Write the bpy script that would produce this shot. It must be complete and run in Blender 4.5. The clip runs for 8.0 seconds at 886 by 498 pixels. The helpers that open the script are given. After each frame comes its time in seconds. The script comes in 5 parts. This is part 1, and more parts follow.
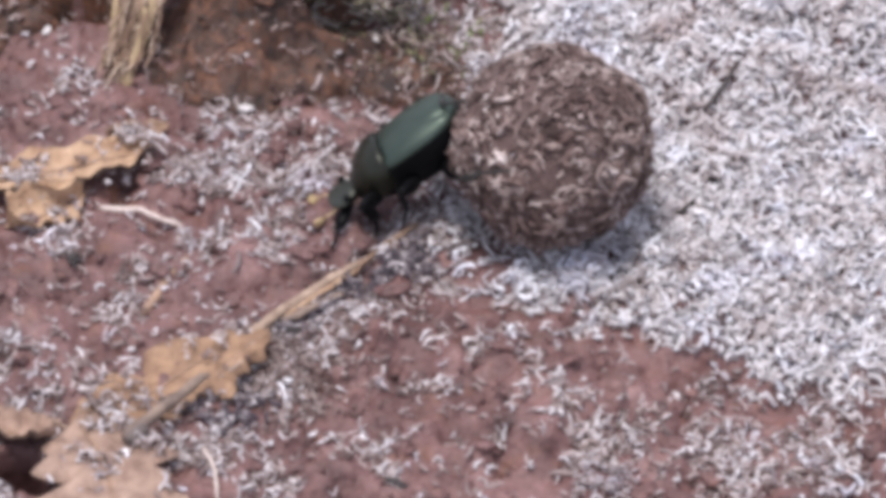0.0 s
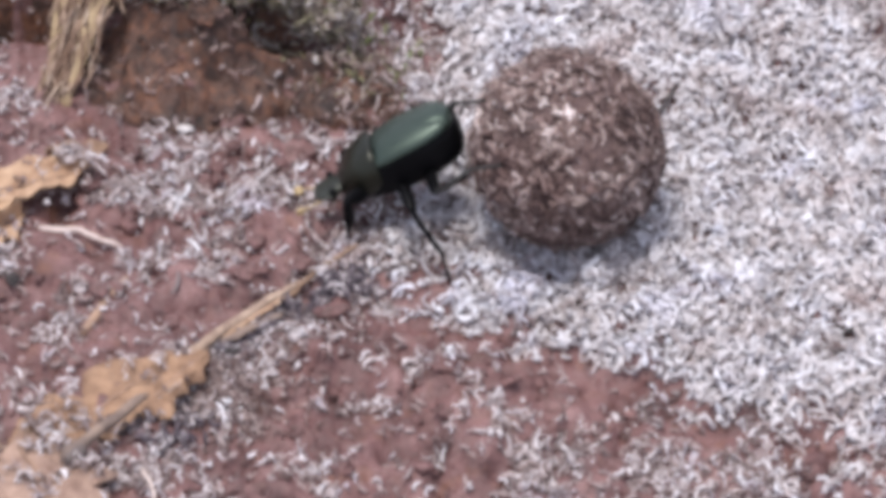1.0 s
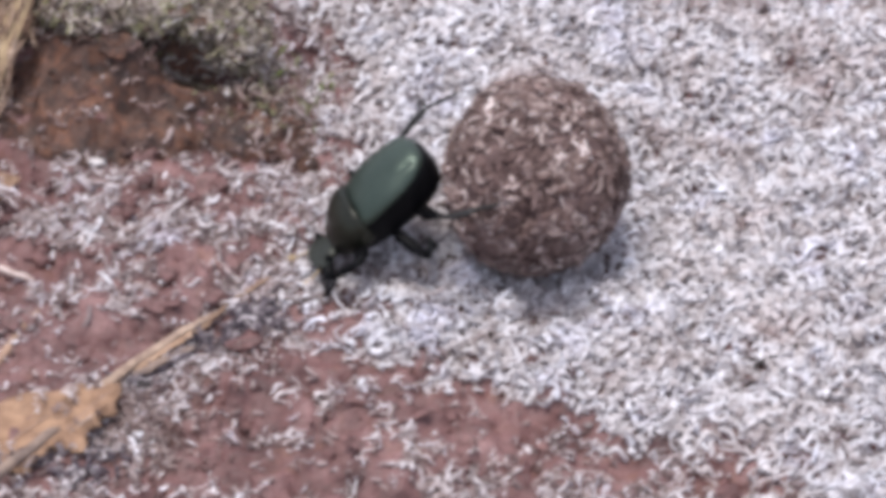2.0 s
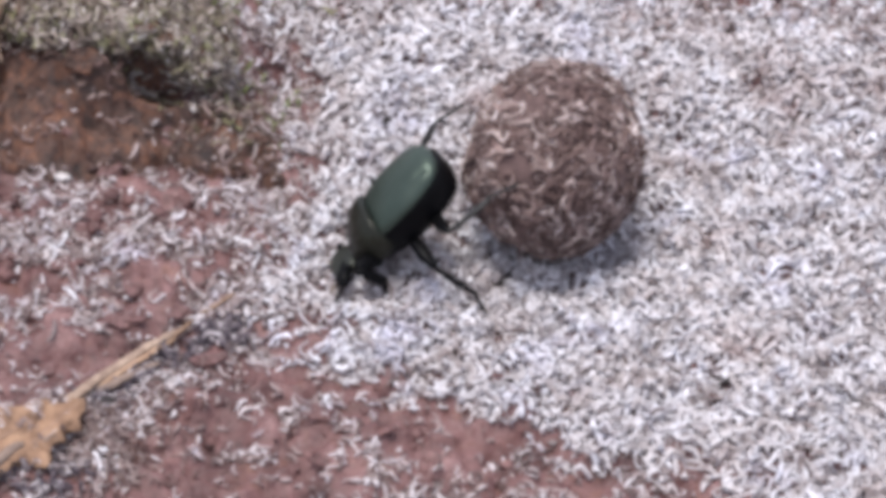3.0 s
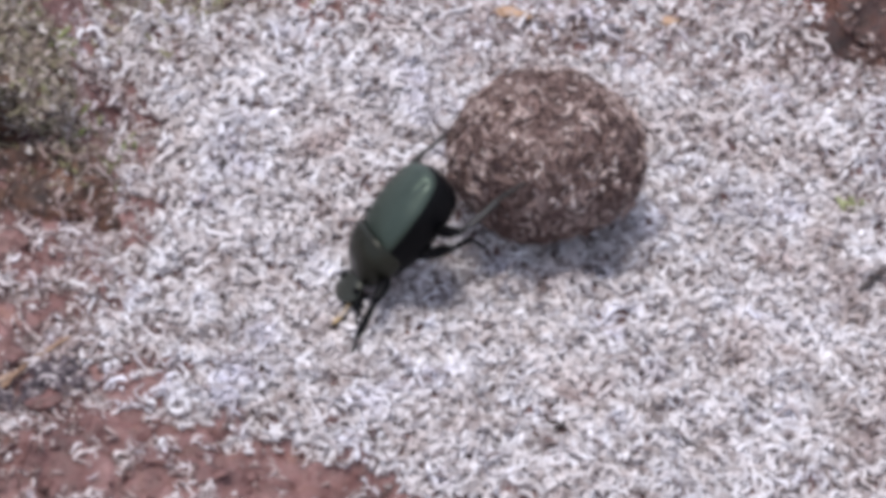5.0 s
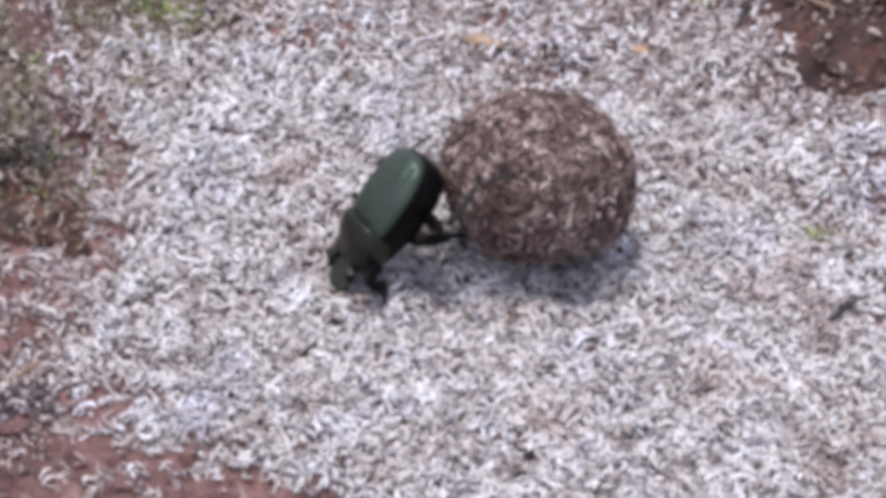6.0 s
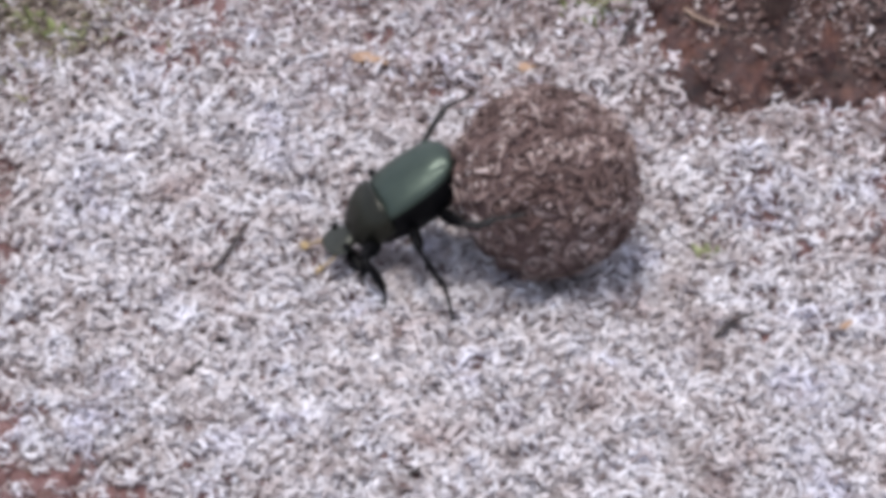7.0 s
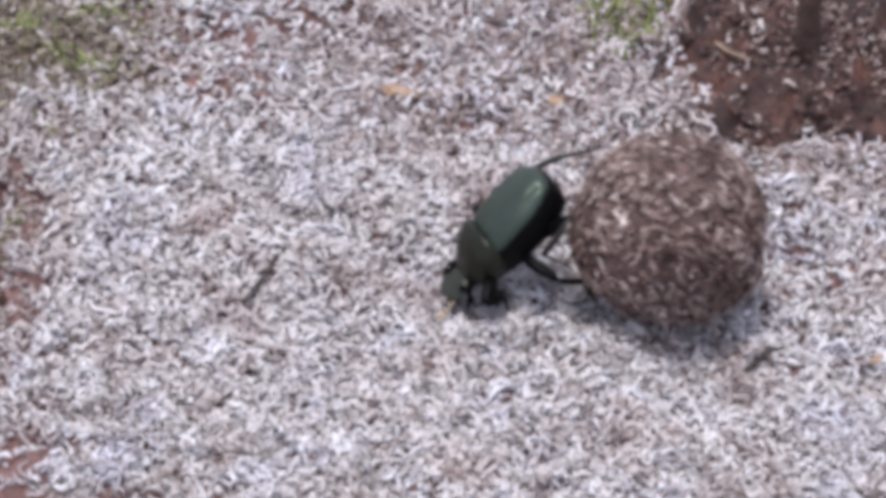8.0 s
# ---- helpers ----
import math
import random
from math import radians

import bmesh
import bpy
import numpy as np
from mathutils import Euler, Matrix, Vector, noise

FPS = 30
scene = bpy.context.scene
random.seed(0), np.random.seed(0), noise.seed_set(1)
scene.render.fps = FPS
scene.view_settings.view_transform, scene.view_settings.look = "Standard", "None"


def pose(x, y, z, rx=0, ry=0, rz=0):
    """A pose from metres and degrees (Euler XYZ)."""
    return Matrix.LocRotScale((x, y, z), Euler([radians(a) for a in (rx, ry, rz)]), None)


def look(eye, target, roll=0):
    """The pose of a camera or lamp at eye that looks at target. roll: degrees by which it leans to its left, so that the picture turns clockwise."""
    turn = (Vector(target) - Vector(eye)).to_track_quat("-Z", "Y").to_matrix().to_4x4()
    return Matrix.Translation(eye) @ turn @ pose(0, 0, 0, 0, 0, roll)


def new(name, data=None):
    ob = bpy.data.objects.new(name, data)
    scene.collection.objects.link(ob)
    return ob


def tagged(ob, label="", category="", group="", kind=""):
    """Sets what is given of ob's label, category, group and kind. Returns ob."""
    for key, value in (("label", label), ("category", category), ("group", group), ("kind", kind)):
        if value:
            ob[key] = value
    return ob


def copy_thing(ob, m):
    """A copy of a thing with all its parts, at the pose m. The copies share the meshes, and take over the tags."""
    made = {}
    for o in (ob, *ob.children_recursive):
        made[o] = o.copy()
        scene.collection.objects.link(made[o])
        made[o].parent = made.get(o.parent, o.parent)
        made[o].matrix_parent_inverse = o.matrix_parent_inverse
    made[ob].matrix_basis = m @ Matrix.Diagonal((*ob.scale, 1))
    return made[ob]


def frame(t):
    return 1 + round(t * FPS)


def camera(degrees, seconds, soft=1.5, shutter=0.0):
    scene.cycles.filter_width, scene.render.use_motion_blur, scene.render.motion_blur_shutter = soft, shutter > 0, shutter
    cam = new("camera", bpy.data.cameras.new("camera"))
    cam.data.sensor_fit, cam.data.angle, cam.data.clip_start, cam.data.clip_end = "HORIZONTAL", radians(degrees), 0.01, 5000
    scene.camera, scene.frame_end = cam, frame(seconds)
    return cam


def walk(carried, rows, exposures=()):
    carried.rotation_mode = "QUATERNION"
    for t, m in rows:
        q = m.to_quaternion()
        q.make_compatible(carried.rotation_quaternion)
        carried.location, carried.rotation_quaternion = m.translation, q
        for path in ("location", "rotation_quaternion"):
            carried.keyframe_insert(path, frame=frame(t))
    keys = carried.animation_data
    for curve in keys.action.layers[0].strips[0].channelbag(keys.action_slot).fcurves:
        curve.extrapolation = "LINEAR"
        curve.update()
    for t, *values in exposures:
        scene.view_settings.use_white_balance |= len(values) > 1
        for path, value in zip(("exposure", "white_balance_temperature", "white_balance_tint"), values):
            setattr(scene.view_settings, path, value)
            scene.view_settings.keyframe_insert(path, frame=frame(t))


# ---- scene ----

# A dung beetle rolls its ball over trodden clay that is strewn with dry chaff.
# x runs to the ball's way, y away from the camera, z up.
cam = camera(9.0, 8.0, soft=5.8, shutter=0.4)
EYE = (0.0, -0.5723, 0.4802)
AIM = [
    (0.0, 0.0000, 0.0000, 0.00),
    (0.2, 0.0012, -0.0004, 0.09),
    (0.3, 0.0010, -0.0022, 0.19),
    (0.5, 0.0023, -0.0054, 0.30),
    (0.7, 0.0047, -0.0029, 0.30),
    (0.8, 0.0069, -0.0017, 0.59),
    (1.0, 0.0081, 0.0044, 0.64),
    (1.2, 0.0069, 0.0127, 0.75),
    (1.3, 0.0074, 0.0152, 0.72),
    (1.5, 0.0086, 0.0140, 0.78),
    (1.7, 0.0108, 0.0029, 0.91),
    (1.8, 0.0134, 0.0049, 1.01),
    (2.0, 0.0200, 0.0113, 1.29),
    (2.2, 0.0241, 0.0126, 1.67),
    (3.3, 0.0258, 0.0186, 2.01),
    (3.5, 0.0324, 0.0217, 2.38),
    (3.8, 0.0323, 0.0197, 2.37),
    (4.0, 0.0370, 0.0233, 2.49),
    (4.2, 0.0404, 0.0226, 2.84),
    (4.3, 0.0405, 0.0215, 2.88),
    (4.5, 0.0422, 0.0179, 3.00),
    (4.7, 0.0440, 0.0135, 3.28),
    (4.8, 0.0451, 0.0157, 3.34),
    (5.0, 0.0473, 0.0246, 3.38),
    (5.2, 0.0491, 0.0248, 3.75),
    (6.3, 0.0525, 0.0320, 3.99),
    (6.5, 0.0538, 0.0316, 4.04),
    (6.7, 0.0545, 0.0319, 4.07),
    (6.8, 0.0561, 0.0329, 4.07),
    (6.9, 0.0635, 0.0339, 4.46),
    (7.0, 0.0677, 0.0350, 4.73),
    (7.2, 0.0693, 0.0377, 4.77),
    (7.3, 0.0643, 0.0371, 4.48),
    (7.5, 0.0579, 0.0380, 4.20),
    (7.7, 0.0618, 0.0413, 4.48),
    (7.8, 0.0633, 0.0411, 4.62),
    (8.0, 0.0639, 0.0423, 4.63),
]
walk(cam, [(t, look(EYE, (x, y, 0.0), roll)) for t, x, y, roll in AIM], [(0.0, 1.0), (3.5, 0.99), (4.5, 0.955), (5.0, 0.885), (6.5, 0.85), (8.0, 0.79)])

# ---- light ----
SUN_HEIGHT, SUN_SIDE = 81.0, -80.0   # degrees up; degrees from +y towards +x
world = bpy.data.worlds.new("sky")
scene.world = world
world.use_nodes = True
wt = world.node_tree
sky = wt.nodes.new("ShaderNodeTexSky")
sky.sky_type, sky.sun_disc = "NISHITA", False
sky.sun_elevation, sky.sun_rotation = radians(SUN_HEIGHT), radians(SUN_SIDE)
veil = wt.nodes.new("ShaderNodeMix")          # thin high cloud takes most of the blue out of the sky
veil.data_type, veil.blend_type = "RGBA", "MIX"
veil.inputs[0].default_value, veil.inputs[7].default_value = 0.6, (4.0, 3.8, 4.1, 1)
wt.links.new(sky.outputs["Color"], veil.inputs[6])
wt.links.new(veil.outputs[2], wt.nodes["Background"].inputs["Color"])
wt.nodes["Background"].inputs["Strength"].default_value = 0.139
sun = new("sun", bpy.data.lights.new("sun", "SUN"))
sun.data.energy, sun.data.angle, sun.data.color = 2.0, radians(20), (1.0, 0.955, 0.92)
sun.matrix_basis = look((0, 0, 0), (-math.sin(radians(SUN_SIDE)) * math.cos(radians(SUN_HEIGHT)),
                                    -math.cos(radians(SUN_SIDE)) * math.cos(radians(SUN_HEIGHT)),
                                    -math.sin(radians(SUN_HEIGHT))))


# ---- materials ----
def material(name):
    m = bpy.data.materials.new(name)
    m.use_nodes = True
    t = m.node_tree
    return m, t, t.nodes["Principled BSDF"]


def ramp(t, fac, stops):
    r = t.nodes.new("ShaderNodeValToRGB")
    while len(r.color_ramp.elements) < len(stops):
        r.color_ramp.elements.new(0.5)
    for e, (p, c) in zip(r.color_ramp.elements, stops):
        e.position, e.color = p, (*c, 1)
    t.links.new(fac, r.inputs["Fac"])
    return r.outputs["Color"]


def noise_tex(t, scale, detail=4.0, rough=0.6, where="Object", distort=0.0):
    co = t.nodes.new("ShaderNodeTexCoord")
    n = t.nodes.new("ShaderNodeTexNoise")
    n.inputs["Scale"].default_value, n.inputs["Detail"].default_value = scale, detail
    n.inputs["Roughness"].default_value, n.inputs["Distortion"].default_value = rough, distort
    t.links.new(co.outputs[where], n.inputs["Vector"])
    return n.outputs["Fac"]


def mix(t, fac, a, b, kind="MIX"):
    m = t.nodes.new("ShaderNodeMix")
    m.data_type, m.blend_type = "RGBA", kind
    for socket, v in ((m.inputs[0], fac), (m.inputs[6], a), (m.inputs[7], b)):
        if isinstance(v, bpy.types.NodeSocket):
            t.links.new(v, socket)
        elif isinstance(v, tuple):
            socket.default_value = (*v, 1)
        else:
            socket.default_value = v
    return m.outputs[2]


def bump(t, p, heights, strength, distance):
    b = t.nodes.new("ShaderNodeBump")
    b.inputs["Strength"].default_value, b.inputs["Distance"].default_value = strength, distance
    t.links.new(heights, b.inputs["Height"])
    t.links.new(b.outputs["Normal"], p.inputs["Normal"])


def island(t):
    return t.nodes.new("ShaderNodeNewGeometry").outputs["Random Per Island"]


def clay_material():
    m, t, p = material("clay")
    broad = ramp(t, noise_tex(t, 90, 5, 0.6), [(0.3, (0.060, 0.026, 0.024)), (0.5, (0.148, 0.070, 0.066)), (0.7, (0.250, 0.140, 0.133))])
    rust = ramp(t, noise_tex(t, 210, 3, 0.6), [(0.58, (0, 0, 0)), (0.76, (0.7, 0.7, 0.7))])
    col = mix(t, rust, broad, (0.17, 0.072, 0.038))
    blot = ramp(t, noise_tex(t, 520, 4, 0.7, distort=0.5), [(0.30, (0.42, 0.36, 0.35)), (0.46, (0.97, 0.97, 0.97)), (0.74, (1.28, 1.32, 1.36))])
    col = mix(t, 0.8, col, blot, "MULTIPLY")
    fine = ramp(t, noise_tex(t, 1500, 3, 0.7), [(0.35, (0.8, 0.8, 0.8)), (0.65, (1.1, 1.1, 1.1))])
    t.links.new(mix(t, 1.0, col, fine, "MULTIPLY"), p.inputs["Base Color"])
    gloss = ramp(t, noise_tex(t, 260, 3), [(0.4, (0.40, 0.40, 0.40)), (0.65, (0.66, 0.66, 0.66))])
    t.links.new(gloss, p.inputs["Roughness"])
    bump(t, p, noise_tex(t, 480, 5, 0.62), 0.8, 0.0013)
    return m


CHAFF_TONES = [(0.30, (0.70, 0.60, 0.575)), (0.42, (1.0, 0.97, 0.955)), (0.55, (1.06, 1.065, 1.075)), (0.70, (0.97, 0.98, 1.09))]
BALL_TONES = [(0.34, (0.62, 0.50, 0.48)), (0.45, (0.95, 0.87, 0.84)), (0.55, (1.22, 1.18, 1.15)), (0.68, (1.62, 1.58, 1.54))]


def fibre_material(name, stops, rough=0.62, patches=0, tones=CHAFF_TONES):
    m, t, p = material(name)
    col = ramp(t, island(t), stops)
    fine = ramp(t, noise_tex(t, 1800, 2, 0.6), [(0.3, (0.72, 0.70, 0.70)), (0.7, (1.1, 1.1, 1.1))])
    col = mix(t, 1.0, col, fine, "MULTIPLY")
    if patches:
        tone = ramp(t, noise_tex(t, patches, 4, 0.6), tones)
        col = mix(t, 1.0, col, tone, "MULTIPLY")
        spot = ramp(t, noise_tex(t, patches * 3.4, 3, 0.6), [(0.34, (0.80, 0.775, 0.77)), (0.60, (1.11, 1.12, 1.135))])
        col = mix(t, 1.0, col, spot, "MULTIPLY")
    t.links.new(col, p.inputs["Base Color"])
    p.inputs["Roughness"].default_value = rough
    return m


def plain_material(name, dark, light, scale, rough=0.6, relief=0.0002):
    m, t, p = material(name)
    t.links.new(ramp(t, noise_tex(t, scale, 5, 0.65), [(0.3, dark), (0.7, light)]), p.inputs["Base Color"])
    p.inputs["Roughness"].default_value = rough
    if relief:
        bump(t, p, noise_tex(t, scale * 3, 4, 0.6), 0.6, relief)
    return m


def shell_material(name, dark, light, rough, metal=0.4, coat=0.3):
    m, t, p = material(name)
    t.links.new(ramp(t, noise_tex(t, 160, 3, 0.5), [(0.3, dark), (0.7, light)]), p.inputs["Base Color"])
    r = ramp(t, noise_tex(t, 900, 3, 0.6), [(0.35, (rough - 0.05,) * 3), (0.7, (rough + 0.12,) * 3)])
    t.links.new(r, p.inputs["Roughness"])
    p.inputs["Metallic"].default_value = metal
    p.inputs["Specular IOR Level"].default_value = 0.5 if metal else 0.07
    p.inputs["Coat Weight"].default_value, p.inputs["Coat Roughness"].default_value = coat, 0.3
    bump(t, p, noise_tex(t, 2600, 2, 0.5), 0.25, 0.00006)
    return m


def soil_material(name, deep, brown, rust, pale):
    """Broken earth: blotches of a millimetre or two of deep, brown, rusty and pale soil."""
    m, t, p = material(name)
    blot = ramp(t, noise_tex(t, 480, 4, 0.7, distort=0.6), [(0.34, deep), (0.48, brown), (0.62, rust), (0.78, pale)])
    wide = ramp(t, noise_tex(t, 130, 4, 0.6), [(0.36, (0.42, 0.42, 0.44)), (0.64, (1.5, 1.4, 1.32))])
    grit = ramp(t, noise_tex(t, 1900, 2, 0.7), [(0.36, (0.75, 0.75, 0.75)), (0.5, (1.0, 1.0, 1.0)), (0.70, (1.25, 1.25, 1.27))])
    t.links.new(mix(t, 1.0, mix(t, 1.0, blot, wide, "MULTIPLY"), grit, "MULTIPLY"), p.inputs["Base Color"])
    p.inputs["Roughness"].default_value = 0.66
    bump(t, p, noise_tex(t, 620, 5, 0.65), 0.8, 0.0009)
    return m


CLAY = clay_material()
PALE = fibre_material("pale_chaff", [(0.0, (0.15, 0.115, 0.113)), (0.10, (0.35, 0.305, 0.302)), (0.26, (0.535, 0.500, 0.503)), (0.5, (0.638, 0.615, 0.632)), (0.8, (0.700, 0.688, 0.709)), (1.0, (0.735, 0.728, 0.752))], 0.7, 75)
DULL = fibre_material("dull_chaff", [(0.0, (0.07, 0.035, 0.03)), (0.35, (0.16, 0.095, 0.085)), (0.7, (0.30, 0.22, 0.20)), (0.9, (0.42, 0.34, 0.33)), (1.0, (0.70, 0.64, 0.63))])
FLECK = fibre_material("fleck_chaff", [(0.0, (0.10, 0.064, 0.060)), (0.24, (0.25, 0.188, 0.178)), (0.5, (0.43, 0.365, 0.360)), (0.8, (0.60, 0.550, 0.555)), (1.0, (0.78, 0.75, 0.77))], 0.7, 140)
SHADE_CHAFF = fibre_material("rotten_chaff", [(0.0, (0.026, 0.020, 0.028)), (0.45, (0.085, 0.064, 0.082)), (0.72, (0.20, 0.165, 0.18)), (0.86, (0.42, 0.37, 0.38)), (1.0, (0.66, 0.61, 0.63))])
MOSS = fibre_material("moss", [(0.0, (0.045, 0.032, 0.025)), (0.22, (0.150, 0.115, 0.092)), (0.42, (0.32, 0.265, 0.225)), (0.54, (0.26, 0.255, 0.125)), (0.64, (0.19, 0.175, 0.095)), (0.74, (0.40, 0.345, 0.30)), (1.0, (0.62, 0.57, 0.53))], 0.7, 120)
GRASS = fibre_material("grass_green", [(0.0, (0.12, 0.15, 0.05)), (0.5, (0.24, 0.29, 0.10)), (1.0, (0.40, 0.43, 0.22))])
SOIL = soil_material("rusty_soil", (0.030, 0.016, 0.012), (0.080, 0.041, 0.030), (0.135, 0.060, 0.033), (0.17, 0.108, 0.082))
RED_SOIL = soil_material("red_soil", (0.026, 0.014, 0.015), (0.060, 0.029, 0.027), (0.090, 0.040, 0.028), (0.16, 0.115, 0.115))
DRY_LEAF = plain_material("dry_leaf", (0.24, 0.125, 0.070), (0.58, 0.400, 0.265), 320, 0.65, 0.0020)
BROWN_LEAF = plain_material("rotting_leaf", (0.15, 0.078, 0.046), (0.40, 0.245, 0.150), 300, 0.7, 0.0020)
PINK_LEAF = plain_material("faded_leaf", (0.16, 0.090, 0.066), (0.44, 0.300, 0.232), 330, 0.7, 0.0022)
STRAW = plain_material("straw", (0.12, 0.065, 0.042), (0.36, 0.235, 0.155), 380, 0.7, 0.0004)
CREAM_STRAW = plain_material("cream_straw", (0.36, 0.27, 0.24), (0.64, 0.54, 0.50), 420, 0.7, 0.0004)
STICK = plain_material("stick", (0.085, 0.060, 0.055), (0.30, 0.215, 0.165), 240, 0.75, 0.0006)
DRY_BLADE = plain_material("dry_grass_blade", (0.19, 0.125, 0.066), (0.42, 0.310, 0.185), 170, 0.75, 0.0007)
PALE_STRAW = plain_material("pale_straw", (0.14, 0.085, 0.06), (0.42, 0.31, 0.235), 420, 0.7, 0.0005)
BARK = plain_material("bark", (0.06, 0.045, 0.042), (0.19, 0.15, 0.14), 320, 0.75, 0.0003)
WITHERED = fibre_material("withered_grass", [(0.0, (0.15, 0.088, 0.060)), (0.4, (0.29, 0.19, 0.130)), (0.75, (0.41, 0.295, 0.215)), (1.0, (0.52, 0.42, 0.335))], 0.8, 150)
BARK_RED = plain_material("weathered_stem", (0.030, 0.017, 0.015), (0.105, 0.058, 0.045), 380, 0.8, 0.0006)
TAN = plain_material("tan_wood", (0.18, 0.11, 0.075), (0.36, 0.23, 0.16), 260, 0.65, 0.0003)
CRUMB = plain_material("dark_crumb", (0.016, 0.013, 0.014), (0.055, 0.043, 0.042), 500, 0.85, 0.0004)
STONE = plain_material("pale_stone", (0.38, 0.34, 0.33), (0.74, 0.70, 0.69), 500, 0.6, 0.0002)
DULL_STONE = plain_material("dull_stone", (0.22, 0.16, 0.15), (0.46, 0.39, 0.38), 700, 0.7, 0.0003)
ORANGE = plain_material("orange_chip", (0.26, 0.15, 0.09), (0.46, 0.32, 0.22), 420, 0.6, 0.0002)
FLAKE = plain_material("flake", (0.19, 0.12, 0.095), (0.36, 0.25, 0.20), 500, 0.7, 0.0004)
DUNG = plain_material("dung", (0.060, 0.034, 0.032), (0.15, 0.095, 0.088), 260, 0.85, 0.0006)
DUNG_FIBRE = fibre_material("dung_fibre", [(0.0, (0.070, 0.042, 0.038)), (0.4, (0.142, 0.094, 0.086)), (0.68, (0.235, 0.176, 0.164)), (0.88, (0.37, 0.31, 0.295)), (1.0, (0.62, 0.565, 0.555))], 0.75, 85, BALL_TONES)
GREEN_SHELL = shell_material("green_shell", (0.044, 0.062, 0.050), (0.070, 0.093, 0.076), 0.47, 0.9, 0.20)
OLIVE_SHELL = shell_material("olive_shell", (0.012, 0.013, 0.009), (0.023, 0.024, 0.016), 0.40, 0.7, 0.15)
HEAD_SHELL = shell_material("head_shell", (0.026, 0.028, 0.022), (0.050, 0.053, 0.043), 0.44, 0.7, 0.15)
BLACK_SHELL = shell_material("black_shell", (0.0025, 0.0025, 0.003), (0.006, 0.006, 0.007), 0.42, 0.0, 0.0)
GREY_SHELL = plain_material("grey_leg", (0.007, 0.007, 0.007), (0.026, 0.024, 0.023), 420, 0.6, 0.0002)
AMBER = plain_material("amber_club", (0.40, 0.28, 0.13), (0.58, 0.44, 0.25), 900, 0.6, 0)


# ---- shapes ----
def part(name, bm, mat, parent=None, label="", smooth=True):
    me = bpy.data.meshes.new(name)
    bmesh.ops.recalc_face_normals(bm, faces=bm.faces)
    for f in bm.faces:
        f.smooth = smooth
    bm.to_mesh(me)
    bm.free()
    me.materials.append(mat)
    ob = new(name, me)
    ob.parent = parent
    if label:
        ob["label"] = label
    return ob


def mesh_of(name, verts, quads, mat, smooth=True):
    me = bpy.data.meshes.new(name)
    verts, quads = np.asarray(verts, np.float32), np.asarray(quads, np.int32)
    me.vertices.add(len(verts))
    me.vertices.foreach_set("co", verts.ravel())
    me.loops.add(quads.size)
    me.loops.foreach_set("vertex_index", quads.ravel())
    me.polygons.add(len(quads))
    me.polygons.foreach_set("loop_start", np.arange(0, quads.size, 4, dtype=np.int32))
    me.polygons.foreach_set("use_smooth", np.full(len(quads), smooth))
    me.update(calc_edges=True)
    me.validate()
    me.materials.append(mat)
    return new(name, me)


rng = np.random.default_rng(7)
LATTICE = rng.random((256, 256))


def soft_noise(x, y, size, seed=0):
    """Smooth value noise, -1 to 1, with bumps of that size."""
    x, y = np.asarray(x) / size + 37.1 * seed + 400, np.asarray(y) / size + 91.7 * seed + 400
    i, j = np.floor(x).astype(int), np.floor(y).astype(int)
    u, v = x - i, y - j
    u, v = u * u * (3 - 2 * u), v * v * (3 - 2 * v)
    a, b = LATTICE[i % 256, j % 256], LATTICE[(i + 1) % 256, j % 256]
    c, d = LATTICE[i % 256, (j + 1) % 256], LATTICE[(i + 1) % 256, (j + 1) % 256]
    return 2 * ((a * (1 - u) + b * u) * (1 - v) + (c * (1 - u) + d * u) * v) - 1


def ease(v):
    v = np.clip(v, 0, 1)
    return v * v * (3 - 2 * v)


def blob(x, y, cx, cy, rx, ry, turn=0.0):
    """1 inside an oval, 0 outside, with a soft rim (millimetres, degrees)."""
    c, s = math.cos(radians(turn)), math.sin(radians(turn))
    u, v = (x - cx) * c + (y - cy) * s, (y - cy) * c - (x - cx) * s
    return ease(1.6 - 1.1 * np.hypot(u / rx, v / ry))


